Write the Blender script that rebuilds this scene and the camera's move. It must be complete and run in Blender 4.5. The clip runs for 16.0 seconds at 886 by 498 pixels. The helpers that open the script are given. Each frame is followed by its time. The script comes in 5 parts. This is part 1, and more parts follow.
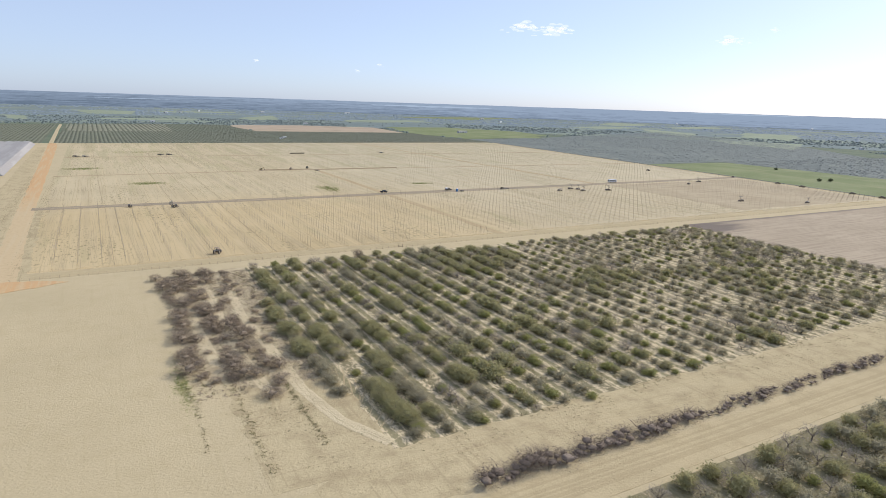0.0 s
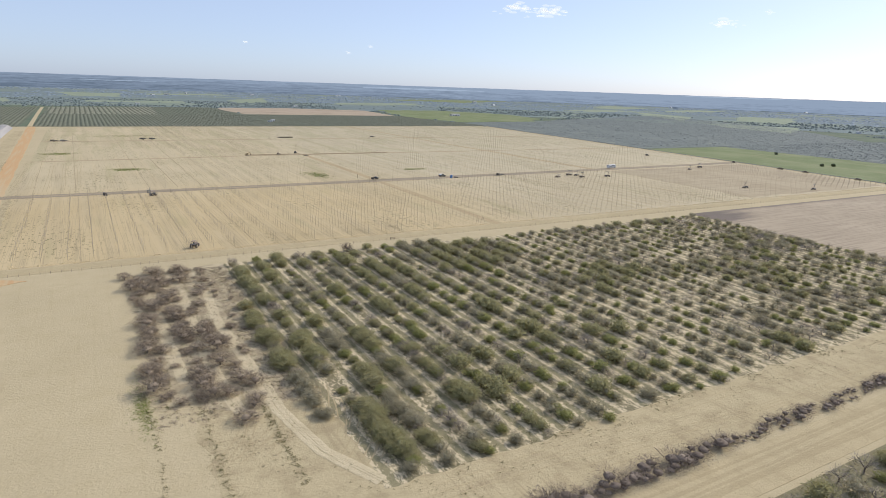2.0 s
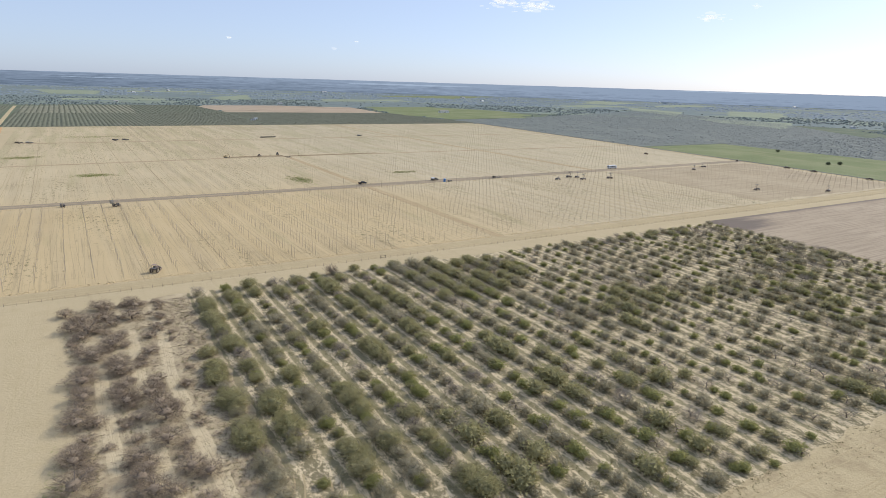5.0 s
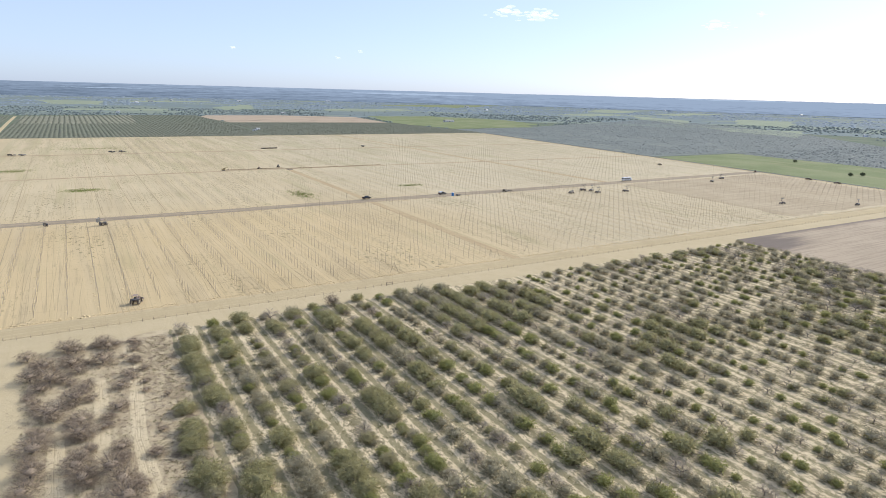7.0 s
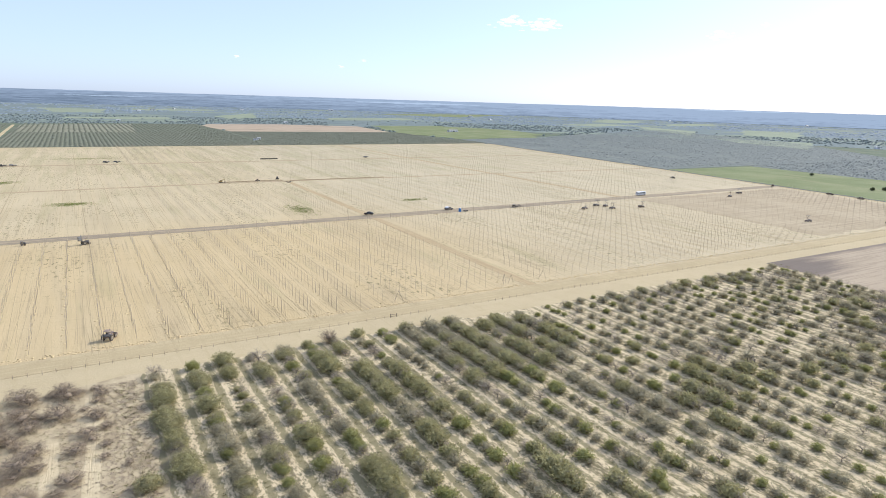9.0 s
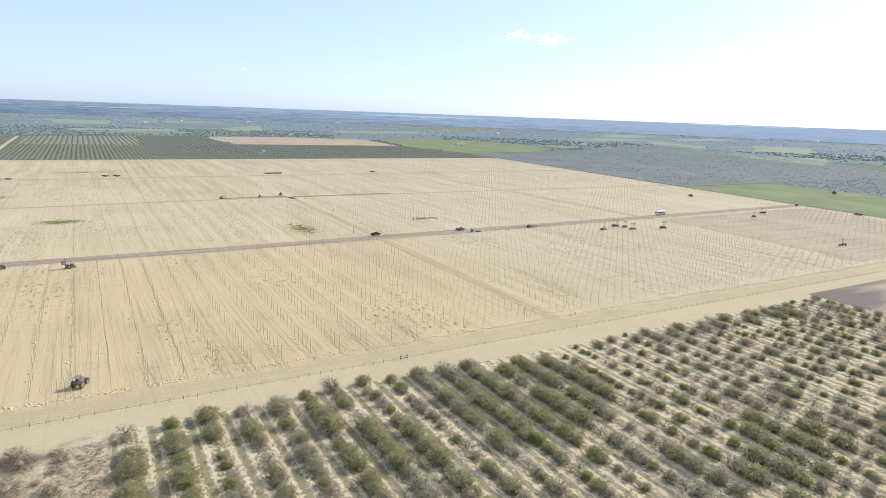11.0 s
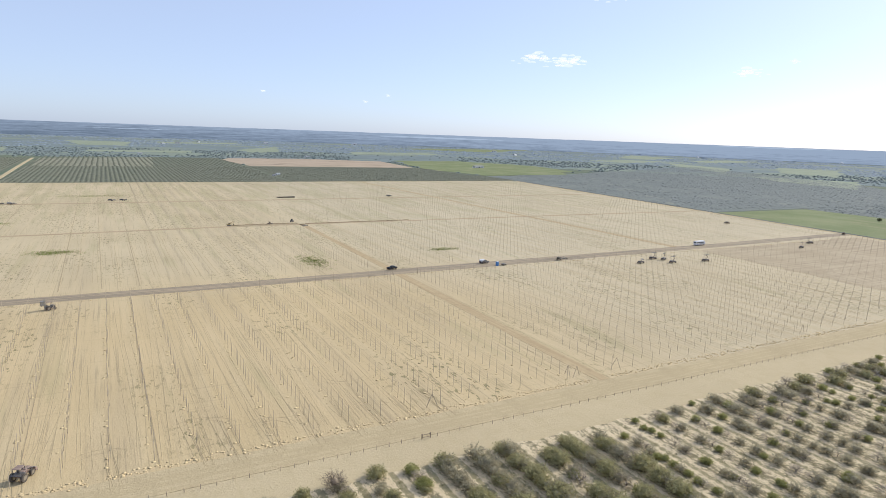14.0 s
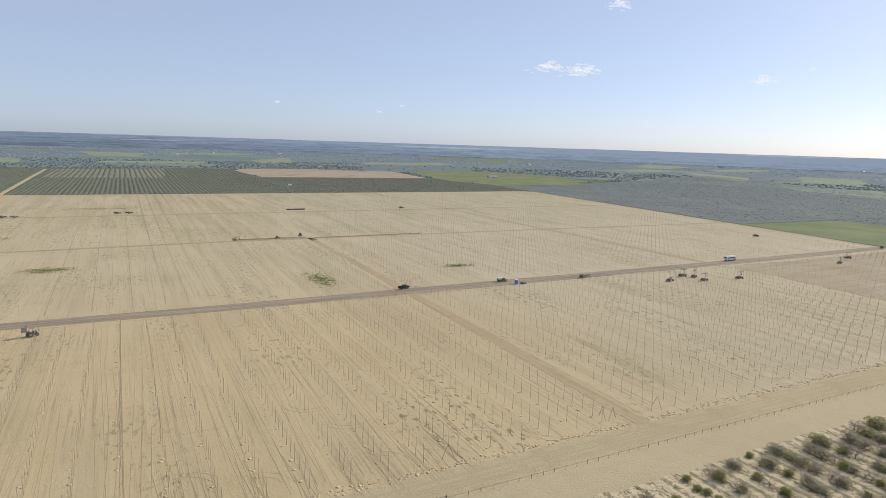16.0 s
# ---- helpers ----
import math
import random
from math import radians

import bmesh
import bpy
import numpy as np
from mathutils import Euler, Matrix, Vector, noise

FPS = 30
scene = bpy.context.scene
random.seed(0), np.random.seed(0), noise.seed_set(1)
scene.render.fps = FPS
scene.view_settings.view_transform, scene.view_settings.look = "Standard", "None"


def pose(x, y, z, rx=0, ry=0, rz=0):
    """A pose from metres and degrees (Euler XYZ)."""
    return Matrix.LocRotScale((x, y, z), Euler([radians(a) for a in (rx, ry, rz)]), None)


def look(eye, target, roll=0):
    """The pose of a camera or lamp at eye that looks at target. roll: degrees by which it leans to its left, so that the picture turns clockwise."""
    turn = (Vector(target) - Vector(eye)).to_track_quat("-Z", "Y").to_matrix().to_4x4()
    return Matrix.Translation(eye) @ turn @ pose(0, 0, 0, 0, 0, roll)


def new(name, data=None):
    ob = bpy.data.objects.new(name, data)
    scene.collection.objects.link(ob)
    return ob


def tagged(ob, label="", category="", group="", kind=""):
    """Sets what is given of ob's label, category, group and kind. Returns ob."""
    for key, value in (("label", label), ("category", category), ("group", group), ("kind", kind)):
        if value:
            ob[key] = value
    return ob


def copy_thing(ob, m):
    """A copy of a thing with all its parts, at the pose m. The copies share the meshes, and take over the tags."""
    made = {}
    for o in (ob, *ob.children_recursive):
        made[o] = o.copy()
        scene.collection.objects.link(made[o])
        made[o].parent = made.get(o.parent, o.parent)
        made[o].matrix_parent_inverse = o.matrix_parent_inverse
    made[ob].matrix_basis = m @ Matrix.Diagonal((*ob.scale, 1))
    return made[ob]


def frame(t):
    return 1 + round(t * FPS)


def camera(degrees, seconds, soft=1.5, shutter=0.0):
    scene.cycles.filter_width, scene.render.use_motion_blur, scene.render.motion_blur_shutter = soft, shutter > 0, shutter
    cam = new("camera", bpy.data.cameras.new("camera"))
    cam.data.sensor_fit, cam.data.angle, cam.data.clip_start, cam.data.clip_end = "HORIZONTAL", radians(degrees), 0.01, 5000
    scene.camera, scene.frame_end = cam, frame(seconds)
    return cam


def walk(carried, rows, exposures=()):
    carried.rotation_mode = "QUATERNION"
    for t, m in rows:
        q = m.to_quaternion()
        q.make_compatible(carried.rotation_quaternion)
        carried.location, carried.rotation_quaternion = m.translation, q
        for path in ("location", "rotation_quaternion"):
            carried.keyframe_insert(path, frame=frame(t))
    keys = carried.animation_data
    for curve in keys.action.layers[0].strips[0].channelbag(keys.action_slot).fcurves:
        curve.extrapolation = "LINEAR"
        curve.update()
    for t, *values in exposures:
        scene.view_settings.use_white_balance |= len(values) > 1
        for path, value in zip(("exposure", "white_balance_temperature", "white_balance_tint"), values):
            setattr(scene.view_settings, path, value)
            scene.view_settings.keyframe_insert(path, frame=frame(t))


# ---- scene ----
PATH = [
    (0, -69.36, -157.23, 65.33, -29.02, -13.19, -1.83),
    (0.5, -67.13, -153.32, 65.12, -29.16, -13.64, -1.79),
    (1, -65.28, -149.13, 65.04, -29.35, -14.05, -1.79),
    (1.5, -63.34, -144.81, 64.84, -29.55, -14.40, -1.87),
    (2, -61.35, -140.44, 64.83, -29.74, -14.67, -1.91),
    (2.5, -59.28, -135.79, 64.81, -30.00, -14.94, -1.96),
    (3, -57.00, -131.09, 64.71, -30.18, -15.10, -1.98),
    (3.5, -54.82, -126.25, 64.60, -30.38, -15.15, -1.94),
    (6, -44.14, -100.85, 66.46, -31.05, -14.77, -1.53),
    (6.5, -41.81, -95.59, 66.26, -30.82, -14.53, -1.49),
    (7, -39.42, -90.25, 65.97, -30.61, -14.26, -1.49),
    (7.5, -37.02, -85.07, 66.33, -30.54, -14.10, -1.55),
    (8, -34.88, -79.88, 66.53, -30.54, -13.96, -1.62),
    (8.5, -32.49, -74.73, 66.63, -30.42, -13.72, -1.67),
    (9, -30.25, -69.65, 66.52, -30.34, -13.46, -1.71),
    (11.5, -19.79, -43.86, 67.48, -29.60, -12.02, -2.08),
    (12, -17.64, -39.08, 67.80, -29.38, -11.73, -2.08),
    (12.5, -15.62, -34.02, 67.75, -29.13, -11.40, -2.06),
    (13, -13.73, -29.08, 67.95, -28.91, -11.15, -2.11),
    (13.5, -11.59, -24.27, 67.92, -28.60, -10.78, -2.08),
    (14, -9.61, -19.53, 67.95, -28.33, -10.48, -2.03),
    (14.5, -7.52, -14.84, 67.95, -28.03, -10.25, -1.98),
    (15, -5.27, -9.84, 67.97, -27.77, -10.05, -1.93),
    (15.5, -3.01, -5.19, 67.90, -27.46, -9.84, -1.91),
    (16, -0.49, -0.59, 68.01, -27.12, -9.64, -1.79),
]
cam = camera(71.12, 16.0, soft=0.55)
EXPOSURES = [(0, 0.16, 6330, 9.2), (3.5, 0.02, 6330, 9.2), (6, 0.16, 6280, 9.2), (7, 0.31, 6210, 9.2), (9, 0.47, 6140, 9.2), (11.5, 0.47, 6150, 9.2),
             (12.5, 0.39, 6190, 9.2), (14.5, 0.13, 6330, 9.2), (16, -0.1, 6470, 9.2)]
walk(cam, [(t, pose(x, y, z, 90 + pitch, roll, yaw)) for t, x, y, z, yaw, pitch, roll in PATH], EXPOSURES)

# ---- world and sun ----
SUN_AZ, SUN_EL = radians(82.0), radians(34.0)      # azimuth from +y towards +x
world = bpy.data.worlds.new("sky")
scene.world = world
world.use_nodes = True
wn = world.node_tree
sky = wn.nodes.new("ShaderNodeTexSky")
sky.sky_type = 'NISHITA'
sky.sun_disc = False
sky.sun_elevation, sky.sun_rotation = SUN_EL, SUN_AZ
sky.air_density, sky.dust_density, sky.ozone_density, sky.altitude = 0.65, 0.9, 2.6, 50
# a thin bright summer haze over the clear sky
veil = wn.nodes.new("ShaderNodeMix")
veil.data_type = 'RGBA'
veil.inputs[0].default_value = 0.54
veil.inputs[7].default_value = (4.45, 4.92, 5.95, 1.0)
cool = wn.nodes.new("ShaderNodeMix")
cool.data_type, cool.blend_type = 'RGBA', 'MULTIPLY'
cool.inputs[0].default_value = 1.0
cool.inputs[7].default_value = (0.97, 1.0, 1.08, 1.0)
wn.links.new(sky.outputs[0], cool.inputs[6])
wn.links.new(cool.outputs[2], veil.inputs[6])
wn.links.new(veil.outputs[2], wn.nodes["Background"].inputs[0])
wn.nodes["Background"].inputs[1].default_value = 0.139

sun_data = bpy.data.lights.new("sun", 'SUN')
sun_data.energy, sun_data.angle, sun_data.color = 3.3, radians(0.6), (1.0, 0.925, 0.81)
sun = new("sun", sun_data)
sun_dir = Vector((math.sin(SUN_AZ) * math.cos(SUN_EL), math.cos(SUN_AZ) * math.cos(SUN_EL), math.sin(SUN_EL)))
sun.matrix_world = look(sun_dir * 400, (0, 0, 0))


# ---- materials ----
class Mat:
    """A small writer of node materials in world metres."""

    def __init__(self, name, rough=0.9, metal=0.0, spec=0.3):
        self.m = bpy.data.materials.new(name)
        self.m.use_nodes = True
        self.t = self.m.node_tree
        self.b = self.t.nodes["Principled BSDF"]
        self.b.inputs["Roughness"].default_value = rough
        self.b.inputs["Metallic"].default_value = metal
        self.b.inputs["Specular IOR Level"].default_value = spec
        self.co = None

    def coord(self):
        if not self.co:
            self.co = self.t.nodes.new("ShaderNodeTexCoord").outputs["Object"]
        return self.co

    def noise(self, sx, sy=None, sz=None, detail=3.0, rough=0.55, dist=0.0):
        mp = self.t.nodes.new("ShaderNodeMapping")
        mp.inputs["Scale"].default_value = (sx, sx if sy is None else sy, sx if sz is None else sz)
        self.t.links.new(self.coord(), mp.inputs[0])
        n = self.t.nodes.new("ShaderNodeTexNoise")
        n.inputs["Scale"].default_value = 1.0
        n.inputs["Detail"].default_value = detail
        n.inputs["Roughness"].default_value = rough
        n.inputs["Distortion"].default_value = dist
        self.t.links.new(mp.outputs[0], n.inputs["Vector"])
        return n.outputs["Fac"]

    def step(self, fac, lo, hi, a=0.0, b=1.0):
        r = self.t.nodes.new("ShaderNodeMapRange")
        r.interpolation_type = 'SMOOTHSTEP'
        for i, v in enumerate((lo, hi, a, b)):
            r.inputs[i + 1].default_value = v
        self.t.links.new(fac, r.inputs[0])
        return r.outputs[0]

    def math(self, op, a, b=0.0):
        n = self.t.nodes.new("ShaderNodeMath")
        n.operation = op
        for i, v in enumerate((a, b)):
            if isinstance(v, (int, float)):
                n.inputs[i].default_value = v
            else:
                self.t.links.new(v, n.inputs[i])
        return n.outputs[0]

    def axis(self, i):
        s = self.t.nodes.new("ShaderNodeSeparateXYZ")
        self.t.links.new(self.coord(), s.inputs[0])
        return s.outputs[i]

    def mix(self, fac, a, b):
        n = self.t.nodes.new("ShaderNodeMix")
        n.data_type = 'RGBA'
        for sock, v in ((n.inputs[0], fac), (n.inputs[6], a), (n.inputs[7], b)):
            if isinstance(v, tuple):
                sock.default_value = (*v, 1.0)
            elif isinstance(v, (int, float)):
                sock.default_value = v
            else:
                self.t.links.new(v, sock)
        return n.outputs[2]

    def color(self, v):
        if isinstance(v, tuple):
            self.b.inputs["Base Color"].default_value = (*v, 1.0)
        else:
            self.t.links.new(v, self.b.inputs["Base Color"])
        return self

    def bump(self, fac, dist, strength=1.0):
        n = self.t.nodes.new("ShaderNodeBump")
        n.inputs["Strength"].default_value = strength
        n.inputs["Distance"].default_value = dist
        self.t.links.new(fac, n.inputs["Height"])
        self.t.links.new(n.outputs[0], self.b.inputs["Normal"])
        return self

    def island(self):
        return self.t.nodes.new("ShaderNodeNewGeometry").outputs["Random Per Island"]

    def chance(self):
        return self.t.nodes.new("ShaderNodeObjectInfo").outputs["Random"]


def sand_material(name, light, dark, patchy=0.5, tracks=0.3, spots=0.0, spot_colour=(0.16, 0.14, 0.08)):
    """Loose sand: broad tone, wind-blown mottling, tyre streaks along x and y, dark specks of weed."""
    k = Mat(name, 0.95, spec=0.1)
    c = k.mix(k.step(k.noise(0.025, detail=5), 0.35, 0.7), light, tuple(v * 0.93 for v in light))
    c = k.mix(k.math('MULTIPLY', k.step(k.noise(0.18, detail=6, rough=0.65), 0.42, 0.7), patchy), c, dark)
    streak = k.step(k.noise(0.9, 0.035, detail=4, dist=0.4), 0.56, 0.68)
    c = k.mix(k.math('MULTIPLY', streak, tracks), c, dark)
    streak = k.step(k.noise(0.03, 0.8, detail=4, dist=0.4), 0.58, 0.7)
    c = k.mix(k.math('MULTIPLY', streak, tracks * 0.7), c, dark)
    if spots:
        blot = k.math('MULTIPLY', k.step(k.noise(1.1, detail=3), 0.60, 0.68), k.step(k.noise(0.07, detail=3), 0.5, 0.66))
        c = k.mix(k.math('MULTIPLY', blot, spots), c, spot_colour)
    c = k.mix(k.step(k.noise(2.5, detail=4), 0.3, 0.75, 0.0, 0.35), c, tuple(v * 0.8 for v in light))
    k.color(c)
    return k.bump(k.noise(1.5, detail=7, rough=0.65), 0.2, 0.75).m


SAND = (0.53, 0.434, 0.27)
SAND_DARK = (0.44, 0.35, 0.205)
m_sand = sand_material("pale_sand", SAND, SAND_DARK, 0.35, 0.25)
m_lane = sand_material("packed_sand_lane", (0.52, 0.42, 0.255), (0.38, 0.30, 0.175), 0.5, 0.35)
m_rutted = sand_material("rutted_sand", (0.515, 0.42, 0.255), (0.345, 0.27, 0.16), 0.75, 0.5, 0.85)
m_litter = sand_material("sand_with_brown_litter", (0.535, 0.44, 0.285), (0.33, 0.26, 0.165), 0.8, 0.5, 1.0, (0.20, 0.155, 0.10))
m_clod = sand_material("turned_sand", (0.61, 0.475, 0.27), (0.56, 0.43, 0.25), 0.5, 0.0)


def field_material():
    """Graded field: beds along y, tyre tracks, yellow turned sand and thin weeds."""
    k = Mat("field_sand", 0.95, spec=0.1)
    north = k.step(k.math('ADD', k.axis(1), k.math('MULTIPLY', k.noise(0.02, detail=3), 40.0)), 230.0, 330.0)
    c = k.mix(k.step(k.noise(0.012, detail=4), 0.35, 0.7), k.mix(north, (0.56, 0.437, 0.252), (0.55, 0.455, 0.292)), k.mix(north, (0.50, 0.387, 0.217), (0.50, 0.41, 0.258)))
    pale = k.step(k.math('ADD', k.axis(0), k.math('MULTIPLY', k.noise(0.02, detail=4), 60.0)), 90.0, 230.0, 0.0, 0.62)
    c = k.mix(pale, c, (0.53, 0.463, 0.33))
    c = k.mix(k.step(k.noise(0.11, 0.006, detail=3), 0.45, 0.68, 0.0, 0.4), c, (0.43, 0.345, 0.22))
    bed = k.math('SINE', k.math('MULTIPLY', k.axis(0), 2 * math.pi / 8.3))
    c = k.mix(k.math('MULTIPLY', k.step(bed, 0.2, 1.0), k.step(k.noise(0.05, 0.03), 0.35, 0.7, 0.05, 0.32)), c, (0.61, 0.49, 0.295))
    tyre = k.step(k.noise(1.1, 0.02, detail=4, dist=0.3), 0.57, 0.66)
    c = k.mix(k.math('MULTIPLY', tyre, k.step(k.noise(0.04), 0.35, 0.65, 0.15, 0.5)), c, (0.30, 0.24, 0.15))
    fine = k.step(k.noise(3.2, 0.03, detail=3, dist=0.2), 0.55, 0.66)
    c = k.mix(k.math('MULTIPLY', fine, k.step(k.noise(0.06), 0.4, 0.65, 0.1, 0.5)), c, (0.31, 0.25, 0.155))
    rung = k.step(k.noise(0.05, 0.9, detail=3), 0.6, 0.7)
    c = k.mix(k.math('MULTIPLY', rung, 0.25), c, (0.34, 0.27, 0.165))
    far = k.step(k.axis(1), 240.0, 620.0, 0.0, 0.12)
    weed = k.math('MULTIPLY', k.step(k.noise(0.7, 0.28, detail=5, rough=0.65), 0.55, 0.62), k.step(k.math('ADD', k.noise(0.03, 0.012, detail=4), far), 0.46, 0.64))
    c = k.mix(k.math('MULTIPLY', weed, 0.8), c, (0.19, 0.175, 0.085))
    c = k.mix(k.step(k.math('ADD', k.noise(0.09, 0.01, detail=4), far), 0.56, 0.72, 0.0, 0.3), c, (0.33, 0.30, 0.155))
    k.color(c)
    return k.bump(k.noise(1.2, 0.6, detail=7, rough=0.65), 0.16, 0.75).m


m_field = field_material()


def road_material(name, mid, edge, along=0):
    k = Mat(name, 0.9, spec=0.2)
    c = k.mix(k.step(k.noise(0.02, 0.55, detail=4) if along == 0 else k.noise(0.75, 0.02, detail=4), 0.38, 0.62), mid, edge)
    c = k.mix(k.step(k.noise(0.4, detail=5), 0.45, 0.75, 0.0, 0.5), c, tuple(v * 0.75 for v in mid))
    k.color(c)
    return k.bump(k.noise(1.2, detail=5), 0.06, 0.5).m


m_road = road_material("grey_dirt_road", (0.265, 0.215, 0.15), (0.38, 0.305, 0.205))
m_track = road_material("brown_dirt_track", (0.37, 0.275, 0.165), (0.45, 0.35, 0.215))
m_track_north = road_material("brown_rutted_track", (0.42, 0.315, 0.178), (0.48, 0.37, 0.215), 1)
def clay_material(name, start, end):
    """Clay road, pale and sandy in the south and orange further north."""
    k = Mat(name, 0.95, spec=0.1)
    orange = k.step(k.math('ADD', k.axis(1), k.math('MULTIPLY', k.noise(0.05, detail=4), 120.0)), start, end)
    c = k.mix(orange, (0.54, 0.415, 0.25), (0.56, 0.355, 0.18))
    c = k.mix(k.step(k.noise(0.5, 0.02, detail=4), 0.45, 0.65, 0.0, 0.6), c, (0.54, 0.43, 0.27))
    c = k.mix(k.step(k.noise(0.6, detail=5), 0.45, 0.75, 0.0, 0.4), c, (0.44, 0.31, 0.18))
    k.color(c)
    return k.bump(k.noise(1.6, detail=6, rough=0.6), 0.1, 0.6).m


m_clay = clay_material("farm_road_clay", 290.0, 420.0)
m_orange = clay_material("orange_clay", -100.0, 60.0)
m_trench_wet = road_material("dark_ditch_soil", (0.13, 0.115, 0.075), (0.19, 0.165, 0.105), 1)
m_trench = road_material("dark_trench_soil", (0.345, 0.27, 0.165), (0.43, 0.345, 0.205))


def orchard_floor(name, most, start=15.0):
    """Cream sand lanes with a narrow weedy strip along the middle of each alley and brown litter along the tree rows, which run along y."""
    k = Mat(name, 0.95, spec=0.1)
    row = k.math('COSINE', k.math('MULTIPLY', k.math('SUBTRACT', k.axis(0), -17.7), 2 * math.pi / 7.42))
    grown = k.step(k.axis(0), start, start + 60.0, 0.0, most)
    n = k.noise(1.5, 0.8, detail=8, rough=0.72)
    open_end = k.step(k.axis(1), 55.0, 84.0, 0.0, -0.05)
    c = k.mix(k.step(k.noise(0.3, 0.1, detail=4), 0.35, 0.7), (0.63, 0.525, 0.345), (0.57, 0.465, 0.30))
    # litter under the trees, patchy in the lanes
    w = k.math('ADD', k.math('ADD', k.math('MULTIPLY', row, 0.085), n), k.math('ADD', grown, open_end))
    c = k.mix(k.step(w, 0.475, 0.495, 0.0, 0.8), c, (0.31, 0.26, 0.165))
    c = k.mix(k.step(w, 0.535, 0.555, 0.0, 0.85), c, (0.19, 0.165, 0.095))
    # the weedy strip between two wheel lanes
    fray = k.math('MULTIPLY', k.math('SUBTRACT', k.noise(1.9, 0.9, detail=7, rough=0.75), 0.5), 1.9)
    strip = k.step(k.math('ADD', k.math('SUBTRACT', fray, row), k.math('MULTIPLY', grown, 5.0)), 0.74, 0.80)
    c = k.mix(k.math('MULTIPLY', strip, 0.85), c, (0.215, 0.19, 0.105))
    c = k.mix(k.step(k.noise(2.6, 1.8, detail=6, rough=0.7), 0.55, 0.62, 0.0, 0.5), c, (0.24, 0.20, 0.125))
    k.color(c)
    return k.bump(k.noise(1.5, detail=6, rough=0.65), 0.15, 0.8).m


m_floor = orchard_floor("orchard_floor", -0.022)
m_floor_weedy = orchard_floor("weedy_orchard_floor", 0.085, -60.0)


def soil(name, a, b, c3):
    k = Mat(name, 0.95, spec=0.1)
    c = k.mix(k.step(k.noise(0.02, detail=5), 0.35, 0.68), a, b)
    c = k.mix(k.step(k.noise(0.03, 0.4, detail=5), 0.5, 0.7, 0.0, 0.6), c, c3)
    c = k.mix(k.step(k.noise(0.012, 0.03, detail=5), 0.56, 0.68, 0.0, 0.7), c, tuple(v * 0.6 for v in b))
    k.color(c)
    return k.bump(k.noise(0.7, detail=6), 0.2, 0.7).m


def ploughed():
    """Bare ploughed soil, damp and dark along its north-west edge."""
    k = Mat("ploughed_soil", 0.95, spec=0.1)
    c = k.mix(k.step(k.noise(0.02, detail=5), 0.35, 0.68), (0.44, 0.355, 0.255), (0.39, 0.315, 0.225))
    c = k.mix(k.step(k.noise(0.03, 0.9, detail=6, rough=0.65), 0.46, 0.6, 0.0, 0.6), c, (0.27, 0.215, 0.16))
    stray = k.math('MULTIPLY', k.math('SUBTRACT', k.noise(0.02, 0.12, detail=5), 0.5), 1.1)
    rim = k.step(k.math('ADD', k.axis(1), k.math('MULTIPLY', stray, 8.0)), 82.5, 86.0)
    dx = k.math('DIVIDE', k.math('SUBTRACT', k.axis(0), 232.0), 48.0)
    dy = k.math('DIVIDE', k.math('SUBTRACT', k.axis(1), 78.0), 20.0)
    away = k.math('SQRT', k.math('ADD', k.math('MULTIPLY', dx, dx), k.math('MULTIPLY', dy, dy)))
    corner = k.step(k.math('ADD', away, stray), 0.45, 1.0, 1.0, 0.0)
    c = k.mix(k.math('MULTIPLY', k.math('MAXIMUM', k.math('MULTIPLY', rim, 0.8), corner), 0.9), c, (0.165, 0.135, 0.115))
    k.color(c)
    return k.bump(k.noise(0.7, detail=6), 0.2, 0.7).m


m_ploughed = ploughed()
m_tan = soil("tan_fallow", (0.44, 0.345, 0.25), (0.40, 0.315, 0.225), (0.36, 0.285, 0.205))


def grass(name, a, b, dry=(0.30, 0.26, 0.13), dryness=0.35):
    k = Mat(name, 0.95, spec=0.1)
    c = k.mix(k.step(k.noise(0.02, detail=6), 0.35, 0.68), a, b)
    c = k.mix(k.step(k.noise(0.06, 0.012, detail=5), 0.52, 0.72, 0.0, dryness), c, dry)
    c = k.mix(k.step(k.noise(0.6, detail=5), 0.5, 0.75, 0.0, 0.4), c, tuple(v * 0.6 for v in a))
    k.color(c)
    return k.bump(k.noise(0.8, detail=5), 0.25, 0.6).m


m_green = grass("green_pasture", (0.18, 0.21, 0.095), (0.235, 0.255, 0.13), (0.30, 0.275, 0.155), 0.6)
m_pasture = grass("pale_pasture", (0.255, 0.29, 0.20), (0.29, 0.32, 0.225), (0.30, 0.295, 0.20))
m_scrub = grass("scrub_land", (0.12, 0.15, 0.10), (0.16, 0.185, 0.12), (0.20, 0.19, 0.13), 0.5)


def wood_floor():
    """Woodland undergrowth with paler pastures and clearings."""
    k = Mat("woodland_undergrowth", 0.9, spec=0.05)
    c = k.mix(k.step(k.noise(0.02, detail=5), 0.35, 0.68), (0.17, 0.205, 0.20), (0.205, 0.24, 0.232))
    c = k.mix(k.step(k.noise(0.0022, 0.005, detail=4), 0.50, 0.58, 0.0, 0.8), c, (0.24, 0.27, 0.20))
    c = k.mix(k.step(k.noise(0.15, detail=4), 0.5, 0.7, 0.0, 0.3), c, (0.15, 0.18, 0.15))
    k.color(c)
    return k.m


